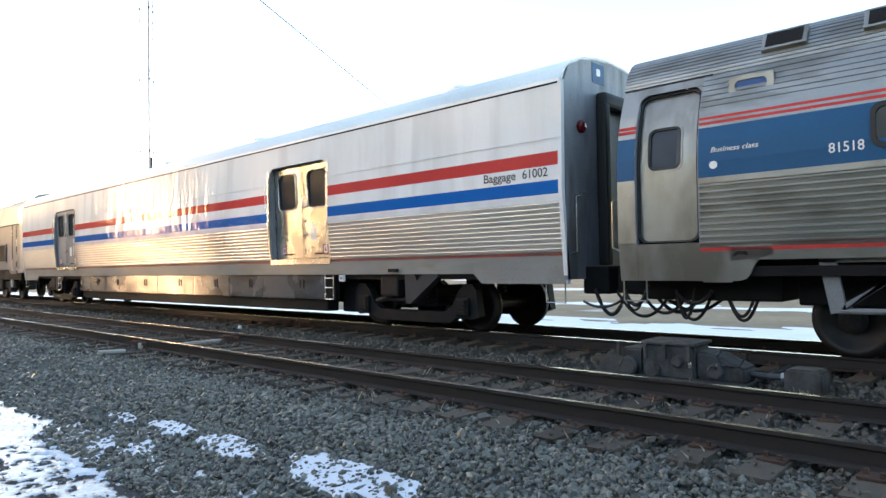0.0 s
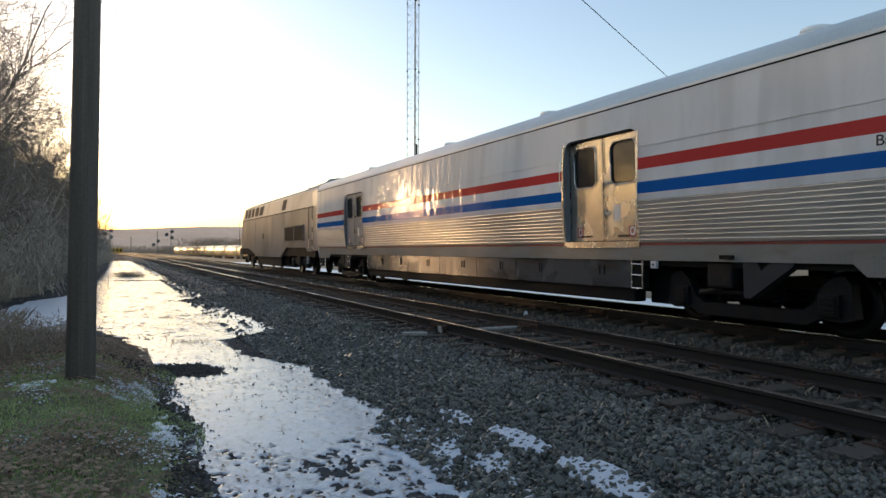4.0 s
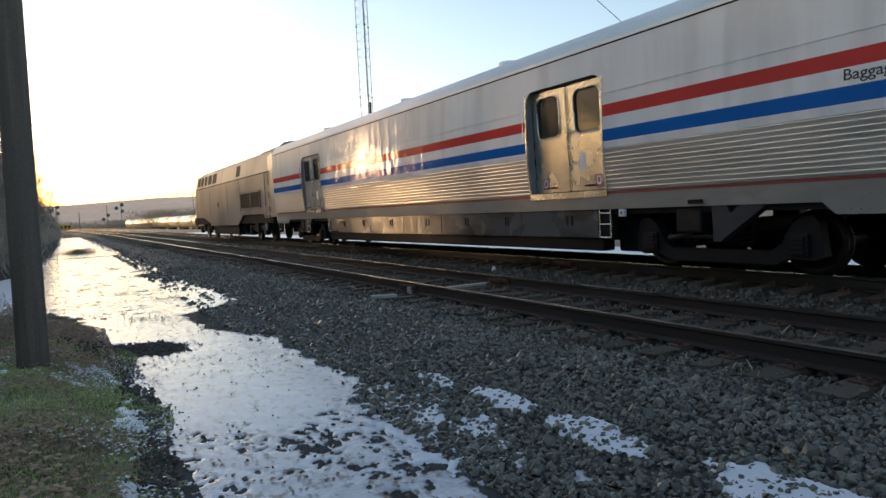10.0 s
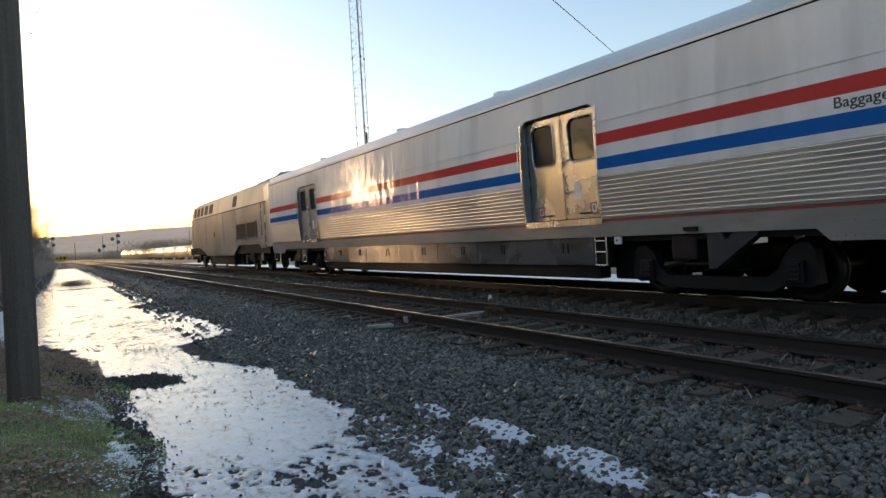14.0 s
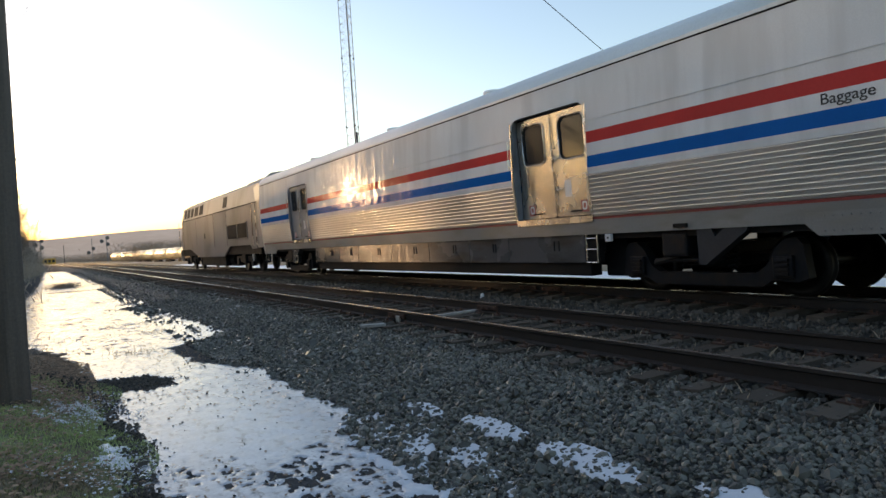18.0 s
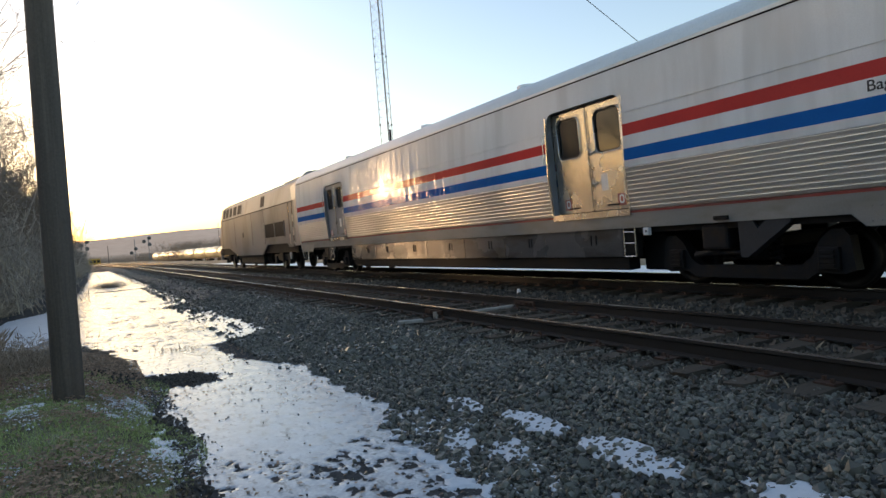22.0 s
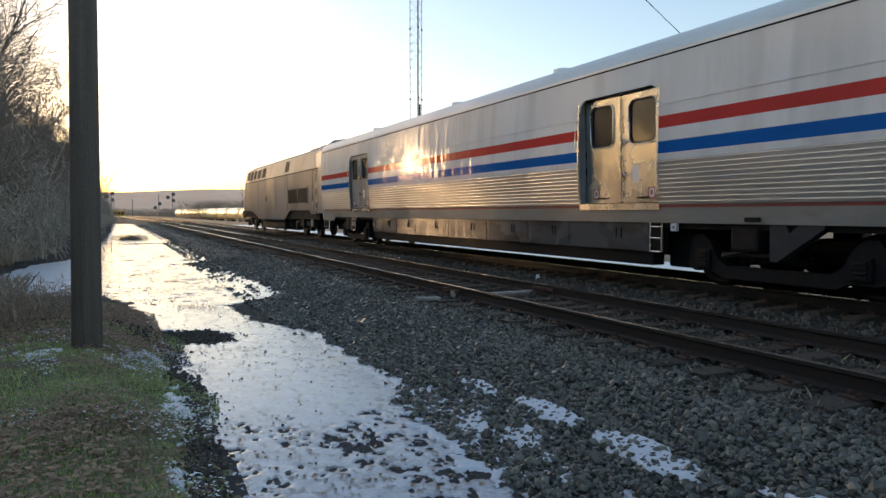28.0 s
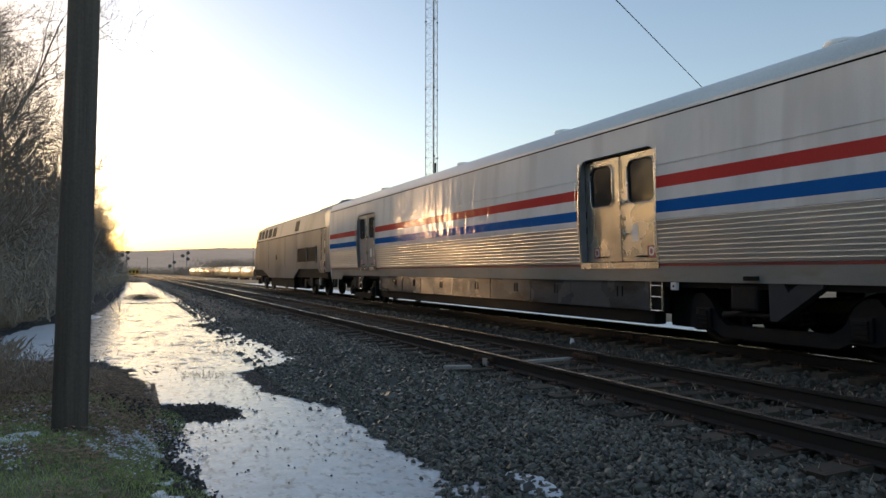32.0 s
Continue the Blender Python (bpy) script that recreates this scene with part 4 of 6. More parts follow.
def hose(parent, a, b, drop, r=0.028, name="hose"):
    a, b = Vector(a), Vector(b)
    pts = [a.lerp(b, k / 12) - Vector((0, 0, drop * 4 * (k / 12) * (1 - k / 12))) for k in range(13)]
    bm = bmesh.new()
    tube(bm, pts, r, 8)
    return part(name, bm, RUBBER, parent)


def coach():
    """Round-sided fluted passenger coach; its forward end at y = 0, the rest behind it."""
    car = tagged(new("passenger_coach"), "stainless fluted coach with a navy band and red lines", "train car", "train")
    L = 25.6

    def sx(z):
        if z < 1.45:
            return 1.58 - 0.06 * (1.45 - z) / 0.5
        if z < 2.35:
            return 1.58
        return 1.58 - 0.30 * ((z - 2.35) / 1.25) ** 2

    def flutes(s, z0, z1, pitch):
        out = []
        n = int(round((z1 - z0) / pitch))
        p = (z1 - z0) / n
        for k in range(n):
            for dz, du in ((0.01, -0.016), (0.45, -0.012), (0.62, 0.004), (0.85, 0.004), (0.98, -0.014)):
                z = z0 + (k + dz) * p
                out.append((s * (sx(z) + du), z))
        return out

    def planks(s, z0, z1, n):
        """Flat strakes parted by narrow grooves."""
        out, p = [], (z1 - z0) / n
        for k in range(n):
            for dz, du in ((0.0, -0.016), (0.10, -0.016), (0.14, 0.0), (0.97, 0.001)):
                out.append((s * (sx(z0 + (k + dz) * p) + du), z0 + (k + dz) * p))
        return out

    def band(name, s, zs, mat, y0, y1, proud=0.0, label=""):
        part(name, skin(bmesh.new(), [(s * (sx(z) + proud), z) for z in zs], y0, y1, -s * 0.03), mat, car, label)
    vest = -1.14
    for s in (-1, 1):
        part("fluted_side", skin(bmesh.new(), flutes(s, 1.36, 2.175, 0.085), -L, vest, -s * 0.03), OLDFLUTE, car, "fluted stainless side")
        band("white_ridge", s, [2.175, 2.25], OLDSTEEL, -L, vest, 0.008)
        band("navy_band", s, [2.25, 2.45, 2.7, 2.895], NAVY, -L, vest, label="wide navy band")
        band("band_gap", s, [2.895, 2.93], OLDFLUTE, -L, vest)
        band("red_stripe", s, [2.93, 2.968], RED, -L, vest)
        band("band_gap", s, [2.968, 2.998], OLDFLUTE, -L, vest)
        band("red_stripe", s, [2.998, 3.035], RED, -L, vest)
        part("fluted_side", skin(bmesh.new(), planks(s, 3.17, 3.62, 6), -L, vest, -s * 0.03), OLDFLUTE, car)
        band("band_gap", s, [3.035, 3.17], OLDFLUTE, -L, vest)
        band("lower_stripe", s, [1.315, 1.36], RED, -L, vest, label="thin red line")
        for y0, y1 in ((-L, -6.4), (-1.50, vest)):
            band("skirt", s, [0.92, 1.1, 1.315], OLDSTEEL, y0, y1)
        band("skirt", s, [1.20, 1.315], OLDSTEEL, -6.4, -1.50)
        # vestibule with its door
        band("vestibule_side", s, [0.94, 1.2, 1.45, 1.8, 2.31], OLDSTEEL, -0.26, 0.0)
        band("vestibule_band", s, [2.31, 2.6, 2.895], NAVY, -0.26, 0.0)
        band("vestibule_stripe", s, [2.97, 3.01], RED, -0.26, 0.0)
        band("vestibule_stripe", s, [3.03, 3.07], RED, -0.26, 0.0)
        band("vestibule_side", s, [2.895, 3.2, 3.62], OLDSTEEL, -0.26, 0.0, -0.003)
        band("vestibule_side", s, [3.50, 3.62], OLDSTEEL, vest, -0.26)
        band("door_sill", s, [0.94, 1.2, 1.43], OLDSTEEL, vest, -0.26, -0.006)
        wa, wb = -0.88, -0.42
        def bowed(outer, inner, d0, d1):
            """A frame or a sheet bent to the flank, set back by d0 to d1."""
            b = frame_prism(bmesh.new(), outer, inner, -d0 * s, -d1 * s) if inner else prism(bmesh.new(), outer, -d0 * s, -d1 * s)
            if inner:
                bmesh.ops.subdivide_edges(b, edges=list(b.edges), cuts=3, use_grid_fill=True)
            for v in b.verts:
                v.co.x += s * sx(v.co.z)
            return b
        hole, rim = rounded(wa, wb, 2.42, 3.00, 0.10), rounded(wa + 0.03, wb - 0.03, 2.45, 2.97, 0.08)
        door = part("side_door", bowed(rounded(vest, -0.26, 1.45, 3.50, 0.14), hole, 0.09, 0.13), OLDSTEEL, car, "stainless side door with a small window")
        part("pane", bowed(rim, None, 0.115, 0.12), PANE, door)
        part("window_seal", bowed(hole, rim, 0.092, 0.12), RUBBER, door)
        part("window_rim", bowed(rounded(wa - 0.02, wb + 0.02, 2.40, 3.02, 0.11), hole, 0.078, 0.0895), OLDSTEEL, door, "thin steel window rim")
        # black frame drawn as the shadow round the recessed door
        part("door_seal", bowed(rounded(vest + 0.012, -0.272, 1.45, 3.50, 0.13), rounded(vest + 0.045, -0.305, 1.47, 3.455, 0.12), 0.05, 0.088), RUBBER, car)
        for y in (vest, -0.26):
            bm = bmesh.new()
            skin(bm, [(s * (sx(z) - 0.004), z) for z in (1.43, 1.8, 2.3, 2.7, 3.1, 3.5)], y - 0.012, y + 0.012, -s * 0.18)
            part("door_jamb", bm, JAMB, car)
            d = 1 if y == vest else -1
            r = 0.15
            out = [(y, 3.50)] + [(y + d * (r - r * math.sin(radians(w))), 3.50 - r + r * math.cos(radians(w))) for w in range(0, 91, 15)]
            part("corner_gusset", bowed(out, None, 0.004, 0.03), OLDSTEEL, car)
        band("gutter", s, [3.615, 3.64], DARK, -1.25, 0.0, 0.006)
        # windows
        for k in range(9):
            y = -3.15 - k * 2.3
            part("window_frame", frame_prism(bmesh.new(), rounded(y - 0.85, y + 0.12, 2.38, 2.88, 0.12), rounded(y - 0.80, y + 0.07, 2.43, 2.83, 0.10), s * 1.60, s * 1.53), RUBBER, car)
            part("pane", prism(bmesh.new(), rounded(y - 0.80, y + 0.07, 2.43, 2.83, 0.10), s * 1.575, s * 1.56), PANE, car)
        # destination window
        part("sign_frame", frame_prism(bmesh.new(), rounded(-2.02, -1.48, 3.26, 3.50, 0.03), rounded(-1.94, -1.56, 3.31, 3.45, 0.06), s * (sx(3.38) + 0.02), s * (sx(3.38) - 0.06)), OLDSTEEL, car)
        part("sign_pane", prism(bmesh.new(), rounded(-1.94, -1.56, 3.31, 3.45, 0.06), s * (sx(3.38) + 0.004), s * (sx(3.38) - 0.03)), BLUEPANE, car, "blue destination window")
        # hood over the truck
        bm = bmesh.new()
        out = [(-1.50, 0.94), (-1.50, 1.38), (-2.0, 1.38), (-2.0, 1.25), (-1.90, 1.235), (-1.82, 1.19), (-1.77, 1.12), (-1.73, 1.03), (-1.67, 0.965), (-1.58, 0.94)]
        prism(bm, out, s * 0.0, s * -0.04)
        for v in bm.verts:
            v.co.x += s * sx(v.co.z)
        part("wheel_arch", bm, OLDSTEEL, car)
        bm = bmesh.new()
        tube(bm, [(s * 1.50, 0.02, 1.35), (s * 1.50, 0.12, 1.40), (s * 1.50, 0.12, 2.05), (s * 1.44, 0.02, 2.12)], 0.016, 8)
        part("grab_iron", bm, OLDSTEEL, car)
    bm = bmesh.new()
    arc = [(sx(3.62), 3.62), (1.255, 3.72), (1.215, 3.82), (1.15, 3.93), (1.06, 4.03), (0.93, 4.11), (0.75, 4.165), (0.45, 4.205), (0, 4.23)]
    fine = []
    for (xa, za), (xb, zb) in zip(arc, arc[1:]):
        for q in range(2):
            f = q / 2
            for e, low in ((0.0, 0.016), (0.06, 0.016), (0.08, 0.0), (0.48, 0.0)):
                g = f + e
                fine.append(((xa + (xb - xa) * g) * (1 - low * 0.8), za + (zb - za) * g - low * 0.5))
    fine.append(arc[-1])
    prof = [(-x, z) for x, z in fine] + [(x, z) for x, z in fine[::-1][1:]]
    r0 = [bm.verts.new((x, 0.0, z)) for x, z in prof]
    r1 = [bm.verts.new((x, -L, z)) for x, z in prof]
    for i in range(len(prof) - 1):
        bm.faces.new((r0[i], r0[i + 1], r1[i + 1], r1[i]))
    part("roof", bm, OLDFLUTE, car)
    for y in (-2.1, -3.2, -9.0, -15.0):
        tilt = Matrix.Translation((-1.17, y, 3.90)) @ Matrix.Rotation(radians(-58), 4, "Y")
        hatch = part("roof_hatch", box(bmesh.new(), -0.15, 0.15, -0.26, 0.26, -0.03, 0.05, 0.015), OLDSTEEL, car, at=tilt)
        part("hatch_grille", box(bmesh.new(), -0.11, 0.11, -0.21, 0.21, 0.05, 0.056), DARK, hatch)
    bm = bmesh.new()
    box(bm, -1.5, 1.5, -L, 0, 1.0, 1.12)
    box(bm, -1.1, 1.1, -18.5, -6.6, 0.5, 1.0, 0.05)
    box(bm, -1.05, 1.05, -1.95, -0.15, 0.66, 1.0, 0.03)
    box(bm, -0.95, 0.95, -0.2, 0.36, 0.74, 1.12, 0.03)
    box(bm, -0.95, 0.95, -5.4, -2.1, 0.62, 1.02, 0.03)
    box(bm, -1.3, 1.3, -6.3, -1.6, 0.98, 1.2)
    part("underframe", bm, DARK, car)
    bm = bmesh.new()
    w = 1.42
    out = [(-w, 0.95), (w, 0.95), (w, 3.2), (1.2, 3.75), (0.6, 4.14), (-0.6, 4.14), (-1.2, 3.75), (-w, 3.2)]
    a = [bm.verts.new((x, -0.01, z)) for x, z in out]
    b = [bm.verts.new((x, -0.06, z)) for x, z in out]
    bm.faces.new(a)
    bm.faces.new(b[::-1])
    for i in range(8):
        bm.faces.new((a[i], a[(i + 1) % 8], b[(i + 1) % 8], b[i]))
    part("end_wall", bm, DARKEND, car)
    for s in (-1, 1):
        bm = bmesh.new()
        box(bm, *sorted((s * 0.52, s * 0.74)), -0.02, 0.34, 1.1, 3.45, 0.05)
        part("diaphragm_post", bm, RUBBER, car)
    bm = bmesh.new()
    box(bm, -0.74, 0.74, -0.02, 0.34, 3.35, 3.62, 0.06)
    part("diaphragm_head", bm, RUBBER, car)
    bm = bmesh.new()
    tube(bm, [(0, -0.3, 0.85), (0, 0.42, 0.85)], 0.11, 10)
    box(bm, -0.16, 0.16, 0.2, 0.5, 0.68, 1.0, 0.05)
    part("coupler", bm, DARK, car)
    truck(car, -3.96, inboard=True)
    truck(car, -L + 4.0, inboard=True)
    rng = random.Random(14)
    for k in range(11):
        # air, steam and cable jumpers looped between the two ends and under the step
        x, y = rng.uniform(-1.1, -0.3), 0.66 - 0.13 * k + rng.uniform(-0.1, 0.1)
        hose(car, (x, y, rng.uniform(0.72, 0.84)), (x + rng.uniform(-0.12, 0.12), y - rng.uniform(0.25, 0.95), rng.uniform(0.66, 0.9)), rng.uniform(0.14, 0.42), rng.choice((0.018, 0.024, 0.03)))
    hose(car, (-1.0, -1.25, 0.8), (-1.0, -1.62, 0.8), 0.34, 0.022)
    hose(car, (-0.9, -1.20, 0.8), (-0.95, -1.66, 0.8), 0.40, 0.022)
    hose(car, (-1.2, 0.80, 0.62), (-1.2, 0.15, 0.66), 0.10, 0.02)
    for s in (-1, 1):
        part("end_step", tube(bmesh.new(), [(s * 1.44, 0.0, 0.96), (s * 1.44, 0.0, 0.66), (s * 1.44, -0.34, 0.66), (s * 1.44, -0.34, 0.96)], 0.013, 6), OLDSTEEL, car)
    x = -(sx(2.5) + 0.006)
    slant = Matrix(((1, 0.28, 0, 0), (0, 1, 0, 0), (0, 0, 1, 0), (0, 0, 0, 1)))
    words = lettering("lettering", "Business class", 0.092, WHITE, car, Matrix.Translation((x - 0.001, -1.30, 2.560)) @ SIDE, "small slanted white words Business class", 0.57)
    words.data.transform(slant)
    lettering("lettering", "81518", 0.16, WHITE, car, Matrix.Translation((x - 0.002, -2.62, 2.385)) @ SIDE, "white fleet number 81518", 0.35)
    bm = bmesh.new()
    lathe(bm, ((-0.004, 0.05), (0.0, 0.05)), 20, "x", (-(sx(2.4) + 0.004), -1.335, 2.40))
    part("round_emblem", bm, WHITE, car, "small round white emblem")
    bm = bmesh.new()
    prism(bm, [(-1.53, 1.24), (-1.60, 1.27), (-1.72, 1.26), (-1.70, 1.31), (-1.58, 1.31)], -1.575, -1.565)
    part("scrape_mark", bm, DARK, car)
    return car


def locomotive():
    """Boxy diesel locomotive; its rear end at y = 0, cab far ahead."""
    car = tagged(new("diesel_locomotive"), "grey silver passenger diesel locomotive with sloped cab", "locomotive", "train")
    L = 20.9
    w = 1.50
    bm = bmesh.new()
    prof = [(-w, 1.35), (-w, 3.30), (-1.30, 4.18), (-0.95, 4.38), (0.95, 4.38), (1.30, 4.18), (w, 3.30), (w, 1.35)]

    def section(y, k=1.0, tap=1.0):
        return [bm.verts.new((x * tap, y, 1.35 + (z - 1.35) * k)) for x, z in prof]
    rings = [section(0.0), section(L - 3.0), section(L - 1.6, 0.99, 0.985), section(L - 0.9, 0.62, 0.93), section(L, 0.50, 0.86)]
    for a, b in zip(rings, rings[1:]):
        for i in range(len(prof) - 1):
            bm.faces.new((a[i], a[i + 1], b[i + 1], b[i]))
    bm.faces.new(rings[0])
    bm.faces.new(rings[-1][::-1])
    part("body", bm, LOCO, car)
    for s in (-1, 1):
        for out, x in (([(0.35, 1.36), (0.35, 1.16), (1.2, 1.16), (1.5, 1.36)], 1.52), ([(5.6, 1.36), (6.9, 0.82), (13.6, 0.82), (16.6, 1.36)], 1.52), ([(19.6, 1.36), (20.0, 0.55), (20.9, 0.55), (20.9, 1.36)], 1.40)):
            part("side_skirt", prism(bmesh.new(), out, s * x, s * (x - 0.06)), LOCO, car)
        for y0, y1 in ((1.85, 3.72), (3.78, 5.85)):
            frame = part("radiator_grille", frame_prism(bmesh.new(), rounded(y0, y1, 1.68, 2.50, 0.02), rounded(y0 + 0.05, y1 - 0.05, 1.73, 2.45, 0.02), s * 1.55, s * 1.51), LOCO, car)
            bm = bmesh.new()
            box(bm, *sorted((s * 1.515, s * 1.53)), y0 + 0.05, y1 - 0.05, 1.73, 2.45)
            for q in range(9):
                box(bm, *sorted((s * 1.53, s * 1.545)), y0 + 0.05, y1 - 0.05, 1.75 + q * 0.078, 1.775 + q * 0.078)
            part("louvre", bm, DARK, frame)
        for y0, y1 in ((17.6, 18.3), (16.4, 17.2), (15.2, 15.9), (13.7, 14.7), (12.2, 13.2), (6.0, 6.8)):
            bm = bmesh.new()
            pts = [(y0, 3.46), (y1, 3.46), (y1 + 0.14, 4.04), (y0 + 0.14, 4.04)]
            vs = [[bm.verts.new((s * (1.50 - (z - 3.30) * 0.227 + d), y, z)) for y, z in pts] for d in (-0.01, 0.02)]
            bm.faces.new(vs[0])
            bm.faces.new(vs[1][::-1])
            for i in range(4):
                bm.faces.new((vs[0][i], vs[0][(i + 1) % 4], vs[1][(i + 1) % 4], vs[1][i]))
            part("slanted_vent" if y1 < 16.0 else "cab_window", bm, DARK, car)
        for y in (0.12, 0.75, 20.0):
            bm = bmesh.new()
            tube(bm, [(s * 1.53, y, 1.3), (s * 1.57, y, 1.33), (s * 1.57, y, 2.2), (s * 1.57, y, 3.2), (s * 1.53, y, 3.25)], 0.02, 6)
            part("handrail", bm, STEEL, car)
        for y in (0.95, 6.1, 9.2, 14.3, 18.8):
            part("panel_seam", box(bmesh.new(), *sorted((s * 1.50, s * 1.506)), y, y + 0.03, 1.40, 3.28), DARK, car)
        part("belt_rail", box(bmesh.new(), *sorted((s * 1.49, s * 1.515)), 0.1, 18.6, 3.28, 3.325), DARK, car)
        bm = bmesh.new()
        box(bm, *sorted((s * 1.515, s * 1.53)), 11.6, 11.8, 1.95, 2.25)
        part("filler_hatch", bm, DARK, car)
        for yc in (3.6, 17.7):
            bm = bmesh.new()
            box(bm, *sorted((s * 1.02, s * 1.22)), yc - 1.9, yc + 1.9, 0.52, 0.82, 0.04)
            for d in (-1.37, 1.37):
                box(bm, *sorted((s * 1.06, s * 1.30)), yc + d - 0.22, yc + d + 0.22, 0.32, 0.72, 0.04)
            box(bm, *sorted((s * 1.08, s * 1.34)), yc - 0.35, yc + 0.35, 0.45, 1.05, 0.06)
            part("truck_frame", bm, TRUCK, car)
            for d in (-1.37, 1.37):
                wheel(car, s * 0.7525, yc + d, 0.508, s)
        bm = bmesh.new()
        prism(bm, [(1.55, 1.05), (1.95, 1.05), (1.75, 0.55)], s * 1.36, s * 1.30)
        part("brake_bracket", bm, PANEL, car)
    bm = bmesh.new()
    lathe(bm, ((6.6, 0.30), (6.6, 0.42), (13.8, 0.42), (13.8, 0.30)), 16, "y", (-0.7, 0, 0.66))
    box(bm, -1.3, 1.3, 7.6, 14.0, 0.28, 0.85, 0.1)
    part("fuel_tank", bm, TRUCK, car)
    bm = bmesh.new()
    box(bm, -1.4, 1.4, 0.1, L - 0.4, 0.9, 1.36)
    part("underframe", bm, DARK, car)
    for y, z, r, h in ((1.5, 4.38, 0.8, 0.14), (3.2, 4.38, 0.8, 0.12), (5.6, 4.38, 0.6, 0.1), (10.5, 4.38, 0.5, 0.16), (15.5, 4.38, 0.3, 0.2)):
        bm = bmesh.new()
        box(bm, -r, r, y - 0.7, y + 0.7, z - 0.02, z + h, 0.04)
        part("roof_fan", bm, LOCO, car)
    # raised hood over the gangway at the rear
    bm = bmesh.new()
    arc = [(-1.49, 1.2), (-1.49, 3.4), (-1.36, 4.15), (-0.95, 4.50), (0, 4.62), (0.95, 4.50), (1.36, 4.15), (1.49, 3.4), (1.49, 1.2)]
    a = [bm.verts.new((x * 0.985, 0.9, 1.2 + (z - 1.2) * 0.955)) for x, z in arc]
    b = [bm.verts.new((x * 1.02, -0.72, 1.2 + (z - 1.2) * 1.015)) for x, z in arc]
    bm.faces.new(a)
    bm.faces.new(b[::-1])
    for i in range(len(arc)):
        bm.faces.new((a[i], a[(i + 1) % len(arc)], b[(i + 1) % len(arc)], b[i]))
    part("end_hood", bm, JAMB, car, "slate grey curved hood over the gangway")
    bm = bmesh.new()
    tube(bm, [(0, 0.2, 0.85), (0, -0.7, 0.85)], 0.11, 10)
    part("coupler", bm, DARK, car)
    return car


Y_BAG, Y_COACH, Y_LOCO = 3.79, 2.88, 31.05
bag = baggage_car()
bag.location = (FAR, Y_BAG, RISE)
pas = coach()
pas.location = (FAR, Y_COACH, RISE)
loc = locomotive()
loc.location = (FAR, Y_LOCO, RISE)


# ---- beside the lane ----
def utility_pole():
    ob = tagged(new("utility_pole"), "dark weathered wooden utility pole in turf", "pole")
    bm = bmesh.new()
    n, sides = 24, 20
    rng = random.Random(5)
    lob = [1 + 0.03 * rng.uniform(-1, 1) for _ in range(sides)]
    rings = []
    for k in range(n + 1):
        z = -0.5 + k * 11.5 / n
        r = 0.147 - 0.0036 * z
        lean = 0.013 * z
        rings.append([bm.verts.new((lean + r * lob[i] * math.cos(2 * math.pi * i / sides), r * lob[i] * math.sin(2 * math.pi * i / sides), z)) for i in range(sides)])
    for a, b in zip(rings, rings[1:]):
        for i in range(sides):
            bm.faces.new((a[i], a[(i + 1) % sides], b[(i + 1) % sides], b[i]))
    bm.faces.new(rings[-1])
    part("shaft", bm, POLE, ob, smooth=True)
    ob.location = (-5.46, 8.75, -0.19)
    return ob


def tree_mesh(seed, height, spread, levels=5, kids=5, r0=0.16, droop=0.0, min_r=0.004, first=0.25, sides0=7):
    """A leafless tree: verts and faces of tapered limbs down to fine twigs."""
    rng = random.Random(seed)
    verts, faces = [], []

    def limb(p, d, length, r, level):
        segs = 5 if level < 2 else 4 if level < 4 else 3
        sides = sides0 if level == 0 else 5 if level < 2 else 3
        rings, where = [], []
        q, w = p.copy(), d.copy()
        for k in range(segs + 1):
            rr = r * (1 - 0.72 * k / segs)
            a = w.cross(Vector((0.3, 0.2, 1)) if abs(w.z) < 0.9 else Vector((1, 0, 0))).normalized()
            b = w.cross(a)
            base = len(verts)
            for i in range(sides):
                t = 2 * math.pi * i / sides
                verts.append(q + rr * (math.cos(t) * a + math.sin(t) * b))
            rings.append(base)
            where.append((q.copy(), w.copy(), rr))
            if k < segs:
                w = (w + Vector((rng.uniform(-1, 1), rng.uniform(-1, 1), rng.uniform(-0.6, 0.9) - droop * level)) * (0.10 + 0.04 * min(level, 2))).normalized()
                q = q + w * (length / segs)
        for a, b in zip(rings, rings[1:]):
            for i in range(sides):
                faces.append((a + i, a + (i + 1) % sides, b + (i + 1) % sides, b + i))
        if level >= levels:
            return
        n = kids + (2 if level == 0 else 0) + rng.randint(-1, 1)
        for c in range(n):
            f = first + (1 - first) * (c + rng.random()) / n if level == 0 else 0.18 + 0.82 * (c + rng.random()) / n
            k = min(segs - 1, int(f * segs))
            g = f * segs - k
            p0 = where[k][0].lerp(where[k + 1][0], g)
            axis = where[k][1]
            side = axis.cross(Vector((rng.uniform(-1, 1), rng.uniform(-1, 1), rng.uniform(-1, 1)))).normalized()
            ang = radians(rng.uniform(24, 54))
            nd = (axis * math.cos(ang) + side * math.sin(ang) * spread + Vector((0, 0, 0.12 - droop))).normalized()
            nr = max(min_r, where[k][2] * rng.uniform(0.42, 0.62))
            limb(p0, nd, length * rng.uniform(0.42, 0.66) * (1.0 if level else 0.8), nr, level + 1)
    limb(Vector((0, 0, -0.3)), Vector((0, 0, 1)), height * 0.8, r0, 0)
    return verts, faces


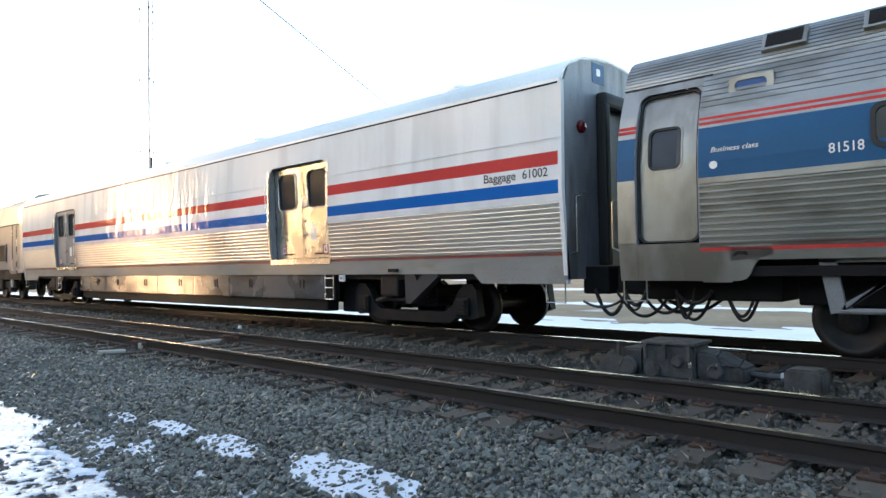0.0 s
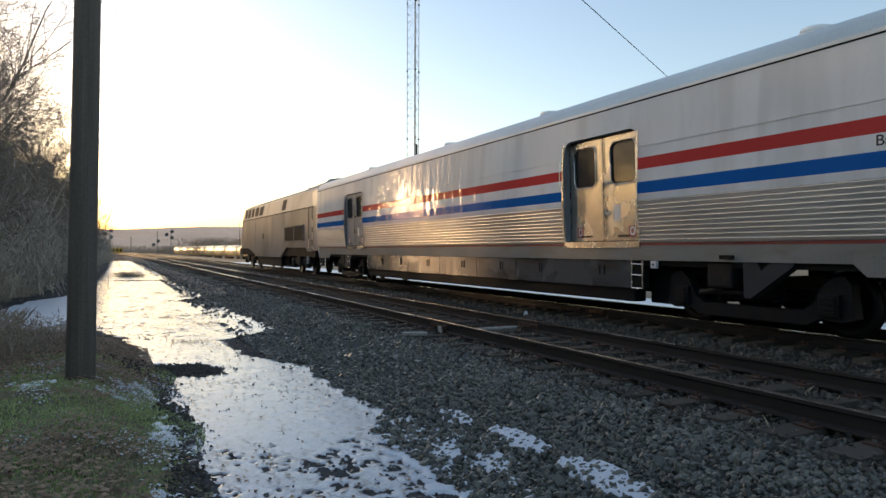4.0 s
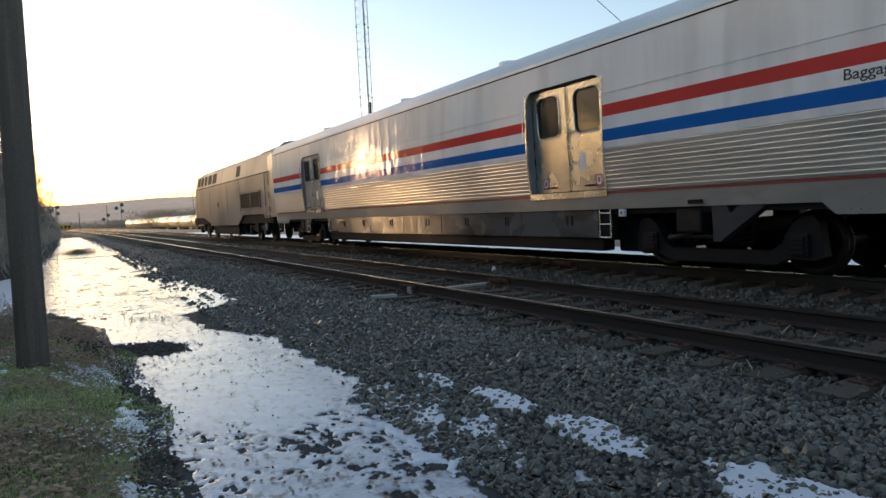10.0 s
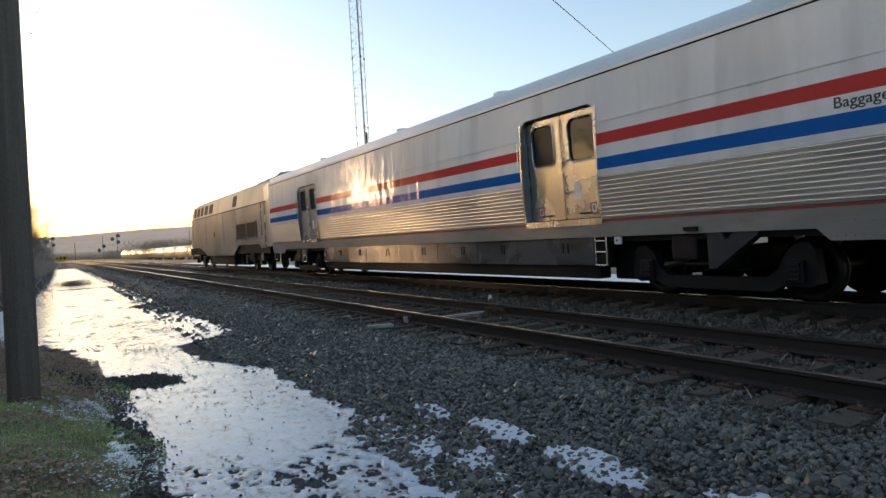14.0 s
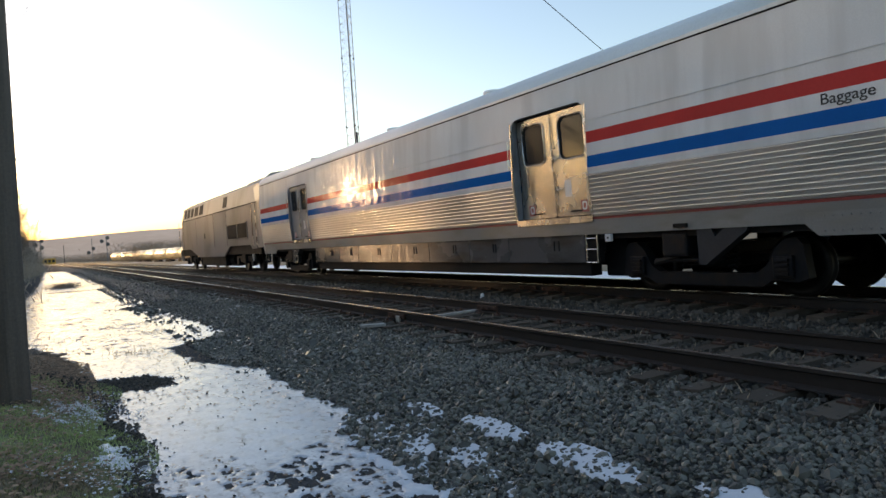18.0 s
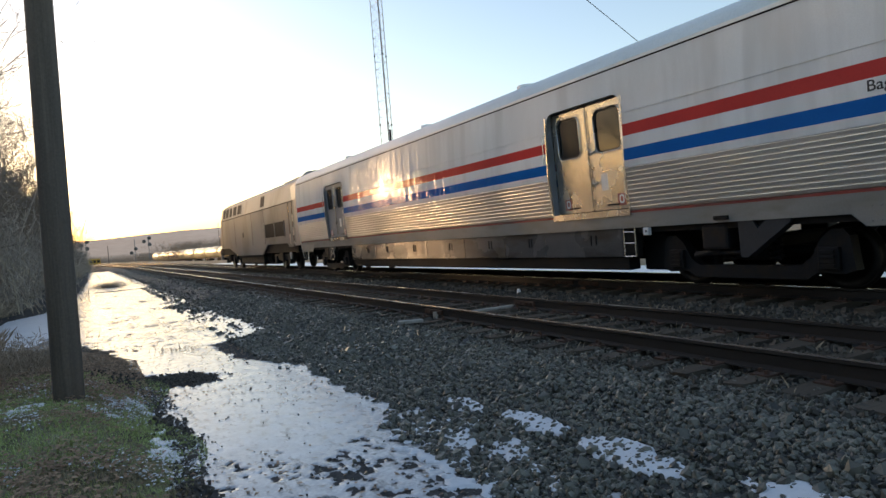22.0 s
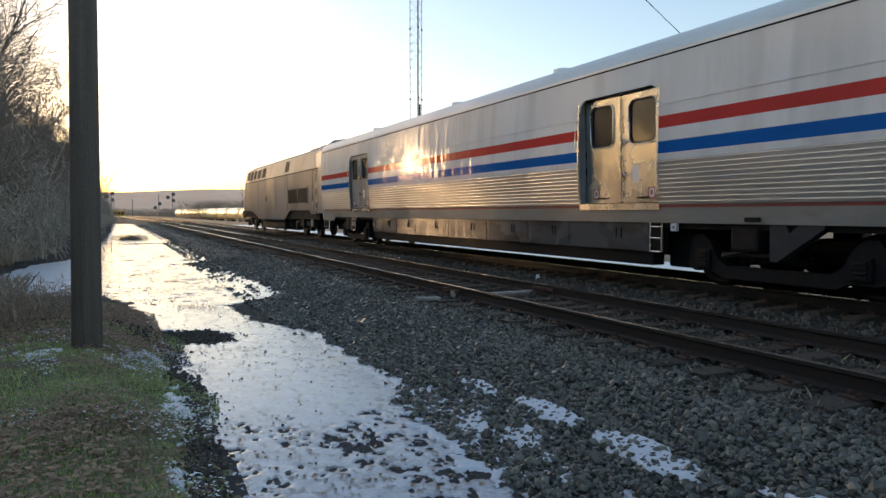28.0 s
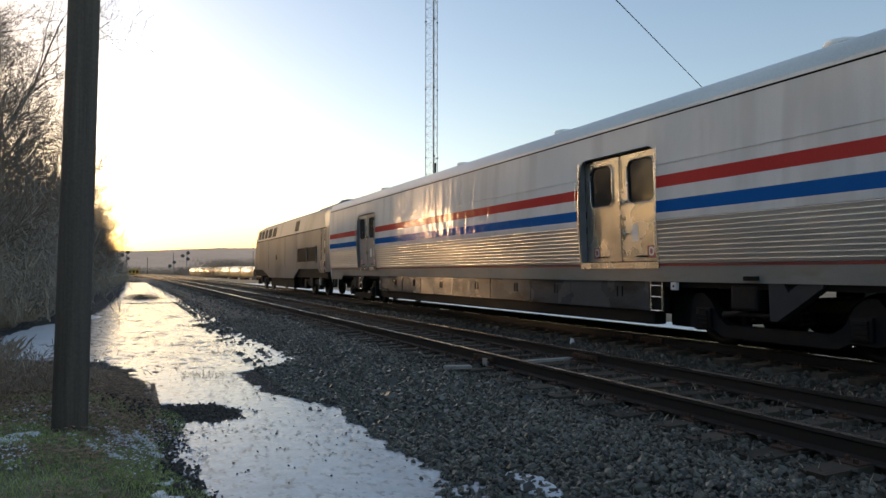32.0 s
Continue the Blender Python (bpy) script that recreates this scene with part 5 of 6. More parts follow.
def tree(seed, height, at, label, mat=BARK, **kw):
    v, f = tree_mesh(seed, height, 1.0, **kw)
    ob = tagged(new("bare_tree"), label, "tree", "trees along the lane")
    # the trunk and the crown of limbs and twigs are parts of their own
    cut = 5 * kw.get("sides0", 7)
    part("trunk", mesh("trunk", v[:cut + kw.get("sides0", 7)], f[:cut], mat, None, True), mat, ob)
    part("crown", mesh("crown", v, f[cut:], mat), mat, ob)
    ob.location = at
    return ob


def brush(seed, n, size, mat, twig=0.012):
    """A tangle of thin stems and side twigs."""
    rng = np.random.default_rng(seed)
    p = rng.normal(0, 0.45, (n, 3)) * np.array(size)
    p[:, 2] = np.abs(rng.beta(1.3, 2.2, n)) * size[2]
    d = rng.normal(0, 1, (n, 3))
    d[:, 2] = np.abs(d[:, 2]) + 0.5
    d /= np.linalg.norm(d, axis=1)[:, None]
    ln = rng.uniform(0.25, 0.9, n)[:, None] * size[2] * 0.30
    side = np.cross(d, rng.normal(0, 1, (n, 3)))
    side /= np.linalg.norm(side, axis=1)[:, None]
    up = np.cross(d, side)
    a, b = p - d * ln / 2, p + d * ln / 2
    v = np.empty((n, 4, 3))
    v[:, 0], v[:, 1], v[:, 2], v[:, 3] = a + side * twig, a - side * twig * 0.5 + up * twig * 0.87, a - side * twig * 0.5 - up * twig * 0.87, b
    v[..., 2] = np.maximum(v[..., 2], -0.1)
    f = np.arange(n)[:, None, None] * 4 + np.array([[0, 1, 3], [1, 2, 3], [2, 0, 3]])[None]
    return mesh("brush", v.reshape(-1, 3), f.reshape(-1, 3).tolist(), mat)


def ground_at(x, y):
    return (x, y, ground_z(x, y))


utility_pole()
big = tree(3, 16, ground_at(-10.2, 22.0), "tall bare tree with spreading grey limbs over brush", levels=5, kids=6, r0=0.24, first=0.14, droop=0.05, min_r=0.006)
tree(11, 14, ground_at(-9.6, 31.0), "bare tree with fine twigs behind the brush", levels=5, kids=5, r0=0.18, min_r=0.006, droop=0.03)
mid = tree(21, 9.5, ground_at(-8.6, 42), "bare young tree with dense twigs", mat=TWIG, levels=4, kids=7, r0=0.10, first=0.12, min_r=0.006)
low = tree(31, 6.5, ground_at(-7.4, 54), "bare bushy tree catching low sun", mat=TWIG, levels=4, kids=8, r0=0.07, first=0.05, min_r=0.006)
rng = random.Random(2)
fine = tree(57, 12, ground_at(-10.6, 20.6), "bare tree with a dense crown of fine arching twigs", levels=4, kids=8, r0=0.17, first=0.16, min_r=0.0045, droop=0.07)
for x, y, a, q in ((-10.2, 24.0, 100, 1.15), (-10.6, 28.0, 220, 0.9), (-11.4, 33.0, 40, 1.1)):
    copy_thing(fine, pose(*ground_at(x, y), 0, 0, a) @ Matrix.Scale(q, 4))
# three hidden trees added to dapple the sun on the car's flank
for x, y, a, q in ((-11.2, 44.5, 10, 0.8), (-11.8, 49.5, 130, 0.85), (-11.0, 54.5, 260, 0.75)):
    copy_thing(fine, pose(*ground_at(x, y), 0, 0, a) @ Matrix.Scale(q, 4))
filler = tree(41, 8.0, ground_at(-9.5, 27), "bare bushy tree with close grey twigs", mat=TWIG, levels=3, kids=9, r0=0.09, first=0.06, min_r=0.012)
for k in range(64):
    # a belt several trees deep, from beside the pole to where the lane is lost to sight
    y = 19 + (k // 2) * 3.6 + rng.uniform(-1.5, 1.5)
    x = -9.6 - (k % 2) * 3.0 - rng.uniform(0, 1.8) + 0.020 * min(max(0, y - 48), 75)
    turn, size = rng.uniform(0, 360), rng.uniform(0.85, 1.3)
    lit = y - 2.31 * (3.3 - x)     # where on the flank its shadow falls
    if y < 30.5:               # low growth under the tall trees
        size *= 0.55
    if 9.5 < lit < 23:       # low scrub here, so that the sun reaches the flank
        size *= 0.42
    if k % 5 != 3 or lit < 9.5 or lit > 23:
        copy_thing(filler, pose(*ground_at(x, y), 0, 0, turn) @ Matrix.Scale(size, 4))
for k in range(12):
    # a second rank, added to keep the sun off the train's forward part
    y = 57 + k * 2.6 + rng.uniform(-1, 1)
    copy_thing(filler, pose(*ground_at(-9.0 - rng.uniform(0, 2), y), 0, 0, rng.uniform(0, 360)) @ Matrix.Scale(rng.uniform(0.85, 1.15), 4))
for k in range(14):
    y = 48 + k * 9 + rng.uniform(-3, 3)
    x = -8.8 - rng.uniform(0, 3.5) + 0.016 * min(y - 48, 70)
    src = (mid, low)[k % 2]
    copy_thing(src, pose(*ground_at(x, y), 0, 0, rng.uniform(0, 360)) @ Matrix.Scale(rng.uniform(0.5, 0.75), 4))
for k in range(13):
    # unseen trees behind the lane, added to darken what the car's flank mirrors
    y = 12 - k * 5.5 + rng.uniform(-1.5, 1.5)
    copy_thing(filler, pose(*ground_at(-15.5 - rng.uniform(0, 4), y), 0, 0, rng.uniform(0, 360)) @ Matrix.Scale(rng.uniform(1.0, 1.5), 4))


def stems(seed, n, size, mat):
    rng = random.Random(seed)
    bm = bmesh.new()
    for k in range(n):
        x, y = rng.gauss(0, 0.4) * size[0], rng.gauss(0, 0.4) * size[1]
        h = size[2] * rng.uniform(0.5, 1.1)
        w = 0.7 * min(1.0, size[2] / 2)
        tube(bm, [(x, y, -0.1), (x + rng.uniform(-w, w) * 0.43, y + rng.uniform(-w, w) * 0.43, h * 0.5), (x + rng.uniform(-w, w), y + rng.uniform(-w, w), h)], [0.022, 0.015, 0.006], 4)
    me = bpy.data.meshes.new("stems")
    bm.to_mesh(me)
    bm.free()
    me.materials.append(mat)
    return me


BR = [(brush(s, 5600, (2.0, 2.4, 3.6), BRUSH, 0.015), stems(s, 46, (2.0, 2.4, 3.6), BRUSH)) for s in (1, 2)] + [(brush(3, 4200, (1.8, 2.4, 2.0), STRAW, 0.010), stems(3, 40, (1.8, 2.4, 1.8), STRAW))]


def thicket(kind, m, label):
    ob = tagged(new("thicket"), label, "bush", "thickets along the lane")
    tagged(part("twig_tangle", BR[kind][0], BRUSH, ob), kind="stuff")
    tagged(part("stem_clump", BR[kind][1], BRUSH, ob), kind="stuff")
    ob.matrix_basis = m
    return ob


for k in range(40):
    y = 16.5 + k * 3.0
    x = -9.8 - rng.uniform(0, 1.0) + 0.026 * min(80, max(0, y - 26)) - (1.6 if 15 < y < 22 else 0.0)
    tall_one = k % 3 != 0
    thicket(k % 2 if tall_one else 2, pose(*ground_at(x, y), 0, 0, rng.uniform(0, 360)) @ Matrix.Scale(rng.uniform(0.85, 1.2) * (1.15 if y < 34 else 1.0), 4),
            "dark leafless thicket beside the lane" if tall_one else "pale dry weeds and low brush")
# unseen thickets behind the lane, added to dim the flank's reflection
for k in range(16):
    thicket(k % 2, pose(*ground_at(-13.5 - rng.uniform(0, 2), 14 - k * 4.5), 0, 0, rng.uniform(0, 360)) @ Matrix.Scale(1.3, 4), "dark leafless thicket beside the lane")
for k in range(14):
    x, y = -8.2 - 0.8 * rng.random() + 0.02 * k, 12.0 + k * 2.6
    thicket(2, pose(*ground_at(x, y), 0, 0, rng.uniform(0, 360)) @ Matrix.Scale(rng.uniform(0.22, 0.42), 4), "low brown dry weeds at the lane's edge")


BR.append((brush(7, 5200, (1.1, 1.6, 0.55), WEED, 0.006), stems(7, 50, (0.9, 1.3, 0.42), WEED)))
thicket(3, pose(*ground_at(-4.24, 45.2), 0, 0, 60) @ Matrix.Scale(0.75, 4), "small tuft of dry weeds standing in the frozen lane")
for x, y, a, q in ((-6.75, 11.5, 20, 1.0), (-6.15, 11.5, 140, 0.62), (-7.6, 11.6, 250, 1.1)):
    thicket(3, pose(*ground_at(x, y), 0, 0, a) @ Matrix.Scale(q, 4), "low brown tangle of dead weeds behind the pole")


# ---- beyond the train ----
def lattice_tower():
    ob = tagged(new("lattice_tower"), "tall guyed three-legged galvanised radio mast", "radio mast")
    h, w, bay = 46.0, 0.60, 0.68
    legs = [(w * math.cos(radians(a)), w * math.sin(radians(a))) for a in (20, 140, 260)]
    for x, y in legs:
        bm = bmesh.new()
        tube(bm, [(x, y, 0), (x, y, h)], 0.035, 8)
        part("leg", bm, TOWER, ob)
    for i in range(3):
        (xa, ya), (xb, yb) = legs[i], legs[(i + 1) % 3]
        bm = bmesh.new()
        z, flip = 0.3, 0
        while z < h - bay:
            p, q = ((xa, ya), (xb, yb)) if flip else ((xb, yb), (xa, ya))
            tube(bm, [(*p, z), (*q, z + bay)], 0.011, 4)
            tube(bm, [(*p, z), (*q, z)], 0.010, 4)
            z += bay
            flip = 1 - flip
        part("bracing", bm, TOWER, ob)
    for z in np.arange(6.0, h, 5.9):
        for x, y in legs:
            part("splice_plate", lathe(bmesh.new(), ((z - 0.06, 0.075), (z + 0.06, 0.075)), 8, "z", (x, y, 0)), DARK, ob)
    bm = bmesh.new()
    tube(bm, [(0.12, 0.05, 0), (0.12, 0.05, h)], 0.022, 6)
    tube(bm, [(0.02, -0.1, 0), (0.02, -0.1, h)], 0.015, 6)
    part("feed_line", bm, RUBBER, ob)
    bm = bmesh.new()
    tube(bm, [(0.15, -0.2, 7.2), (0.15, -0.2, 11.4)], 0.12, 10)
    part("antenna_panel", bm, TRUCK, ob)
    ob.location = (18.34, 53.1, -0.9)
    return ob


lattice_tower()
cable = tagged(new("overhead_cable"), "thin black overhead cable strung from the wooden pole across the tracks", "cable")
bm = bmesh.new()
A, B = Vector((-5.40, 8.75, 9.0)), Vector((37.7, 34.3, 8.58))
tube(bm, [A.lerp(B, k / 20) for k in range(21)], 0.014, 6)
part("strand", bm, DARK, cable)


def signal_mast(at, heads):
    ob = tagged(new("signal_mast"), "trackside signal mast with round black targets", "railway signal", "signals")
    bm = bmesh.new()
    tube(bm, [(0, 0, 0), (0, 0, 8.6)], 0.11, 8)
    part("mast", bm, SIGNAL, ob)
    for z, dx in heads:
        bm = bmesh.new()
        lathe(bm, ((0, 0.6), (-0.05, 0.6), (-0.05, 0.0)), 18, "y", (dx, 0, z))
        head = part("target", bm, SIGNAL, ob)
        bm = bmesh.new()
        for a in (0, 120, 240):
            lathe(bm, ((-0.05, 0.16), (-0.35, 0.16), (-0.35, 0.1)), 10, "y", (dx + 0.3 * math.sin(radians(a)), 0, z + 0.3 * math.cos(radians(a))))
        part("hood", bm, DARK, head)
    ob.location = at
    return ob


signal_mast((-5.6, 232, -0.9), ((8.2, 0.3), (6.2, 0.3), (7.2, -1.3)))
signal_mast((12.2, 234, -0.9), ((8.2, 0.3), (6.2, 0.3), (7.2, -1.3)))
signal_mast((9.0, 250, -0.9), ((5.3, 0.3), (4.0, -1.1)))


def tank_car():
    ob = tagged(new("tank_car"), "pale tank car with the low sun's gold in its colour", "train car", "freight train")
    bm = bmesh.new()
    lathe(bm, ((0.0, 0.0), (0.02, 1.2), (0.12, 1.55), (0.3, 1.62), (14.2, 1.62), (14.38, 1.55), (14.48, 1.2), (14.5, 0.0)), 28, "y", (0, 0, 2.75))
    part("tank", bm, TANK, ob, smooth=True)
    bm = bmesh.new()
    box(bm, -1.2, 1.2, 0.2, 14.3, 0.95, 1.2)
    for y in (1.6, 12.9):
        for d in (-0.85, 0.85):
            lathe(bm, ((-0.8, 0.42), (0.8, 0.42)), 14, "x", (0, y + d, 0.42))
    part("underframe", bm, DARK, ob)
    bm = bmesh.new()
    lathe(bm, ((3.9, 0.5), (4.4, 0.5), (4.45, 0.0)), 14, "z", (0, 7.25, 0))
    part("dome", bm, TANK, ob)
    return ob


first_tank = tank_car()
for k in range(1, 8):
    copy_thing(first_tank, pose(41.8 - k * 1.87, 248 + k * 17.9, -2.4, 0, 0, 5.9) @ Matrix.Diagonal((1.1, 1.2, 1.3, 1)))
first_tank.matrix_basis = pose(41.8, 248, -2.4, 0, 0, 5.9) @ Matrix.Diagonal((1.1, 1.2, 1.3, 1))
line_pole = tagged(new("line_pole"), "bare far wooden pole beside the line", "pole")
part("shaft", tube(bmesh.new(), [(0, 0, -1.0), (0, 0, 6.6)], [0.16, 0.11], 10), POLE, line_pole)
line_pole.location = (1.6, 286, 0)
cart = tagged(new("maintenance_cart"), "small yellow maintenance vehicle on the track", "rail vehicle")
bm = bmesh.new()
box(bm, -2.3, 2.3, -3, 3, 0.8, 2.9, 0.1)
part("body", bm, YELLOW, cart)
bm = bmesh.new()
for x in (-1.5, -0.2, 1.1):
    box(bm, x, x + 0.9, -3.06, -3.0, 1.3, 2.4)
part("window", bm, PANE, cart)
bm = bmesh.new()
for x in (-0.75, 0.75):
    for y in (-2, 2):
        lathe(bm, ((-0.1, 0.42), (0.1, 0.42)), 14, "x", (x, y, 0.42))
box(bm, -1.2, 1.2, -2.9, 2.9, 0.5, 0.82)
part("running_gear", bm, DARK, cart)
cart.location = (-3.4, 300, -0.75)


def hills():
    """A long wooded ridge far off, one strip of uneven ground."""
    verts, faces = [], []
    n = 160
    for i in range(n + 1):
        a = radians(-75 + 150 * i / n)
        d = 1500.0
        top = 43 + 11 * smooth(0.04, 0.2, a) + 22 * smooth(0.2, 0.9, a) + 8 * noise.noise((a * 6, 0, 0)) + 2.0 * noise.noise((a * 60, 1, 0)) + 1.2 * noise.noise((a * 220, 2, 0))
        for k, (q, e) in enumerate(((d - 260, -6), (d - 120, top * 0.5), (d, top), (d + 150, top * 0.8))):
            verts.append((q * math.sin(a), q * math.cos(a), e))
        if i:
            b = (i - 1) * 4
            faces += [(b + k, b + k + 4, b + k + 5, b + k + 1) for k in range(3)]
    return tagged(new("backdrop", mesh("backdrop", verts, faces, HILL, None, True)), "long low wooded ridge, evening haze as a faint glow", "hills", kind="structure")


hills()
far_wood = [brush(41, 2600, (14, 6, 7), FARWOOD, 0.06)]
for k in range(9):
    ob = tagged(new("distant_wood", far_wood[0]), "leafless wood beyond the yard, haze put into its colour", "trees", "distant woods", "stuff")
    ob.matrix_basis = pose(34 + k * 16, 330 - k * 14, -1, 0, 0, 40 * k)
    ob = tagged(new("distant_wood", far_wood[0]), "leafless wood beyond the yard, haze put into its colour", "trees", "distant woods", "stuff")
    ob.matrix_basis = pose(-10 + k * 9, 420 + (k % 3) * 20, -2.5, 0, 0, 70 * k)


for x, y, a in ((44, 412, 20), (56, 404, 140), (66, 396, 250), (50, 430, 80)):
    ob = tagged(new("distant_wood", far_wood[0]), "leafless wood beyond the yard, haze put into its colour", "trees", "distant woods", "stuff")
    ob.matrix_basis = pose(x, y, -2.4, 0, 0, a) @ Matrix.Scale(1.7, 4)


def switch_machine():
    ob = tagged(new("switch_machine"), "dirty grey electric switch machine bolted beside the rail", "switch machine")

    def case(name, ring, x0, x1, bevel=0.02):
        bm = bmesh.new()
        prism(bm, ring, x0, x1)
        bmesh.ops.recalc_face_normals(bm, faces=bm.faces)
        bmesh.ops.bevel(bm, geom=list(bm.edges), offset=bevel, segments=2, affect="EDGES")
        return part(name, bm, MACHINE, ob)
    case("motor_case", [(0.80, -0.18), (1.40, -0.18), (1.40, -0.02), (1.28, 0.12), (1.05, 0.18), (0.80, 0.18)], -0.20, 0.20, 0.03)
    case("end_cap", [(1.36, -0.16), (1.46, -0.16), (1.46, -0.05), (1.36, 0.02)], -0.14, 0.16)
    gear = case("gear_case", [(0.14, -0.16), (0.78, -0.16), (0.78, 0.22), (0.70, 0.26), (0.14, 0.26)], -0.24, 0.24, 0.03)
    part("lid", box(bmesh.new(), -0.27, 0.27, 0.12, 0.80, 0.245, 0.29, 0.015), MACHINE, gear)
    case("clutch_case", [(-0.42, -0.14), (0.14, -0.14), (0.14, 0.20), (-0.05, 0.18), (-0.42, 0.02)], -0.20, 0.22, 0.03)
    case("base_plate", [(-0.46, -0.20), (1.44, -0.20), (1.44, -0.14), (-0.46, -0.14)], -0.34, 0.34, 0.01)
    case("relay_box", [(-1.18, -0.18), (-0.80, -0.18), (-0.80, 0.04), (-0.84, 0.07), (-1.14, 0.07), (-1.18, 0.04)], -0.16, 0.16)
    for y, r, z in ((0.66, 0.10, -0.06), (0.98, 0.12, -0.04), (0.34, 0.07, 0.06), (-0.10, 0.09, -0.02)):
        bm = bmesh.new()
        lathe(bm, ((-0.20, r), (-0.27, r), (-0.29, r * 0.8), (-0.29, 0.0)), 14, "x", (0, y, z))
        for q in range(6):
            w = q * math.pi / 3
            lathe(bm, ((-0.29, 0.012), (-0.305, 0.010)), 6, "x", (0, y + 0.8 * r * math.cos(w), z + 0.8 * r * math.sin(w)))
        part("round_cover", bm, MACHINE, ob)
    for y in (0.20, 0.50, 0.74, 1.1):
        part("hasp", box(bmesh.new(), -0.285, -0.235, y - 0.02, y + 0.02, 0.08, 0.25, 0.006), MACHINE, ob)
    part("conduit", tube(bmesh.new(), [(0, -0.36, -0.04), (0, -0.60, -0.06), (0, -0.82, -0.05)], 0.035, 10), MACHINE, ob)
    part("conduit_collar", tube(bmesh.new(), [(0, -0.74, -0.05), (0, -0.80, -0.05)], 0.05, 10), TOWER, ob, "pale conduit collar")
    for z, y in ((-0.12, 1.5), (-0.1, -0.5)):
        part("throw_rod", tube(bmesh.new(), [(0.0, y, z), (1.9, y + 0.02, z - 0.02)], 0.03, 8), MACHINE, ob)
    ring = [(-0.12, 0.15 + 0.0), (-0.17, 0.235), (-0.37, 0.235), (-0.42, 0.15), (-0.37, 0.06), (-0.17, 0.06)]
    part("hand_lever", tube(bmesh.new(), [(-0.23, y, z) for y, z in ring + ring[:1]], 0.014, 8), BRACKET, ob, "six-sided hand lever loop")
    for y in (0.18, -0.12):
        bm = bmesh.new()
        box(bm, -0.29, -0.265, y - 0.018, y + 0.018, 0.0, 0.05, 0.006)
        tube(bm, [(-0.28, y - 0.012, 0.05), (-0.28, y - 0.010, 0.085), (-0.28, y + 0.010, 0.085), (-0.28, y + 0.012, 0.05)], 0.005, 6)
        part("padlock", bm, STEEL, ob)
    ob.location = (2.88, 1.56, -0.04)
    return ob


switch_machine()
peg = tagged(new("marker_stub"), "short pale marker stub in ballast between the tracks", "marker")
bm = bmesh.new()
tube(bm, [(0, 0, -0.1), (0, 0.01, 0.05), (0.01, 0.02, 0.12)], [0.05, 0.05, 0.035], 10)
part("stub", bm, PANEL, peg)
peg.location = (3.23, 12.9, -0.25)


STRAWBOARD = material("bleached_board", (0.36, 0.34, 0.30), 0.8, 0.0, 0.2, (6, 6, 6), 40)

# ---- pieces: ties, clamps, ballast, turf, leaves ----
def tie_mesh(seed):
    rng = random.Random(seed)
    bm = bmesh.new()
    box(bm, -1.30, 1.30, -0.115, 0.115, -0.36, -0.18)
    bmesh.ops.subdivide_edges(bm, edges=[e for e in bm.edges if abs(e.verts[0].co.x - e.verts[1].co.x) > 1], cuts=3)
    for v in bm.verts:
        v.co += Vector((rng.uniform(-0.03, 0.03), rng.uniform(-0.014, 0.014), rng.uniform(-0.012, 0.012)))
    me = bpy.data.meshes.new("tie")
    bmesh.ops.recalc_face_normals(bm, faces=bm.faces)
    bm.to_mesh(me)
    bm.free()
    me.materials.append(TIE)
    return me


def plate_mesh():
    bm = bmesh.new()
    box(bm, -0.19, 0.19, -0.09, 0.09, -0.185, -0.165)
    for x, y in ((-0.10, 0.05), (0.10, -0.05), (-0.15, -0.05), (0.15, 0.05)):
        box(bm, x - 0.014, x + 0.014, y - 0.014, y + 0.014, -0.17, -0.13)
    me = bpy.data.meshes.new("tie_plate")
    bmesh.ops.recalc_face_normals(bm, faces=bm.faces)
    bm.to_mesh(me)
    bm.free()
    me.materials.append(PLATE)
    return me


TIES, PLATES = [tie_mesh(s) for s in range(6)], plate_mesh()
TIE_STEP = 0.545
rng = random.Random(8)
for base, y0 in ((near_track, -6.0), (far_track, -5.8)):
    k = 0
    while y0 + k * TIE_STEP < 46:
        y = y0 + k * TIE_STEP + rng.uniform(-0.03, 0.03)
        t = part("tie", TIES[rng.randrange(6)], TIE, base, at=pose(rng.uniform(-0.05, 0.05), y, rng.uniform(-0.012, 0.006), 0, 0, rng.uniform(-1.2, 1.2)))
        if y < 24:
            for s in (-1, 1):
                part("tie_plate", PLATES, PLATE, t, at=pose(s * GAUGE / 2, 0, 0.004))
        k += 1


def clamp(base, s, y, label):
    bm = bmesh.new()
    box(bm, s * GAUGE / 2 - 0.05, s * GAUGE / 2 + 0.05, y - 0.30, y + 0.30, -0.13, -0.045, 0.01)
    for d in (-0.22, -0.08, 0.08, 0.22):
        lathe(bm, ((-0.075, 0.02), (0.075, 0.02)), 6, "x", (s * GAUGE / 2, y + d, -0.09))
    return part("joint_bar", bm, PLATE, base, label)


clamp(near_track, -1, 10.75, "bolted rail joint")
tagged(part("joint_insulator", box(bmesh.new(), -GAUGE / 2 - 0.085, -GAUGE / 2 - 0.045, 10.55, 10.68, -0.19, -0.075, 0.006), STRAWBOARD, near_track), "pale insulating plate on the rail joint")
stub = tagged(new("broken_board"), "short pale broken board lying on ballast", "board")
part("plank", box(bmesh.new(), -0.22, 0.22, -0.05, 0.05, -0.02, 0.03, 0.008), STRAWBOARD, stub)
stub.matrix_basis = pose(-0.62, 10.45, -0.16, 4, 3, 4)
plank = tagged(new("crossing_plank"), "pale flat strip between the rails", "board")
part("plank", box(bmesh.new(), -0.6, 0.6, -0.06, 0.06, -0.02, 0.02, 0.006), STRAWBOARD, plank)
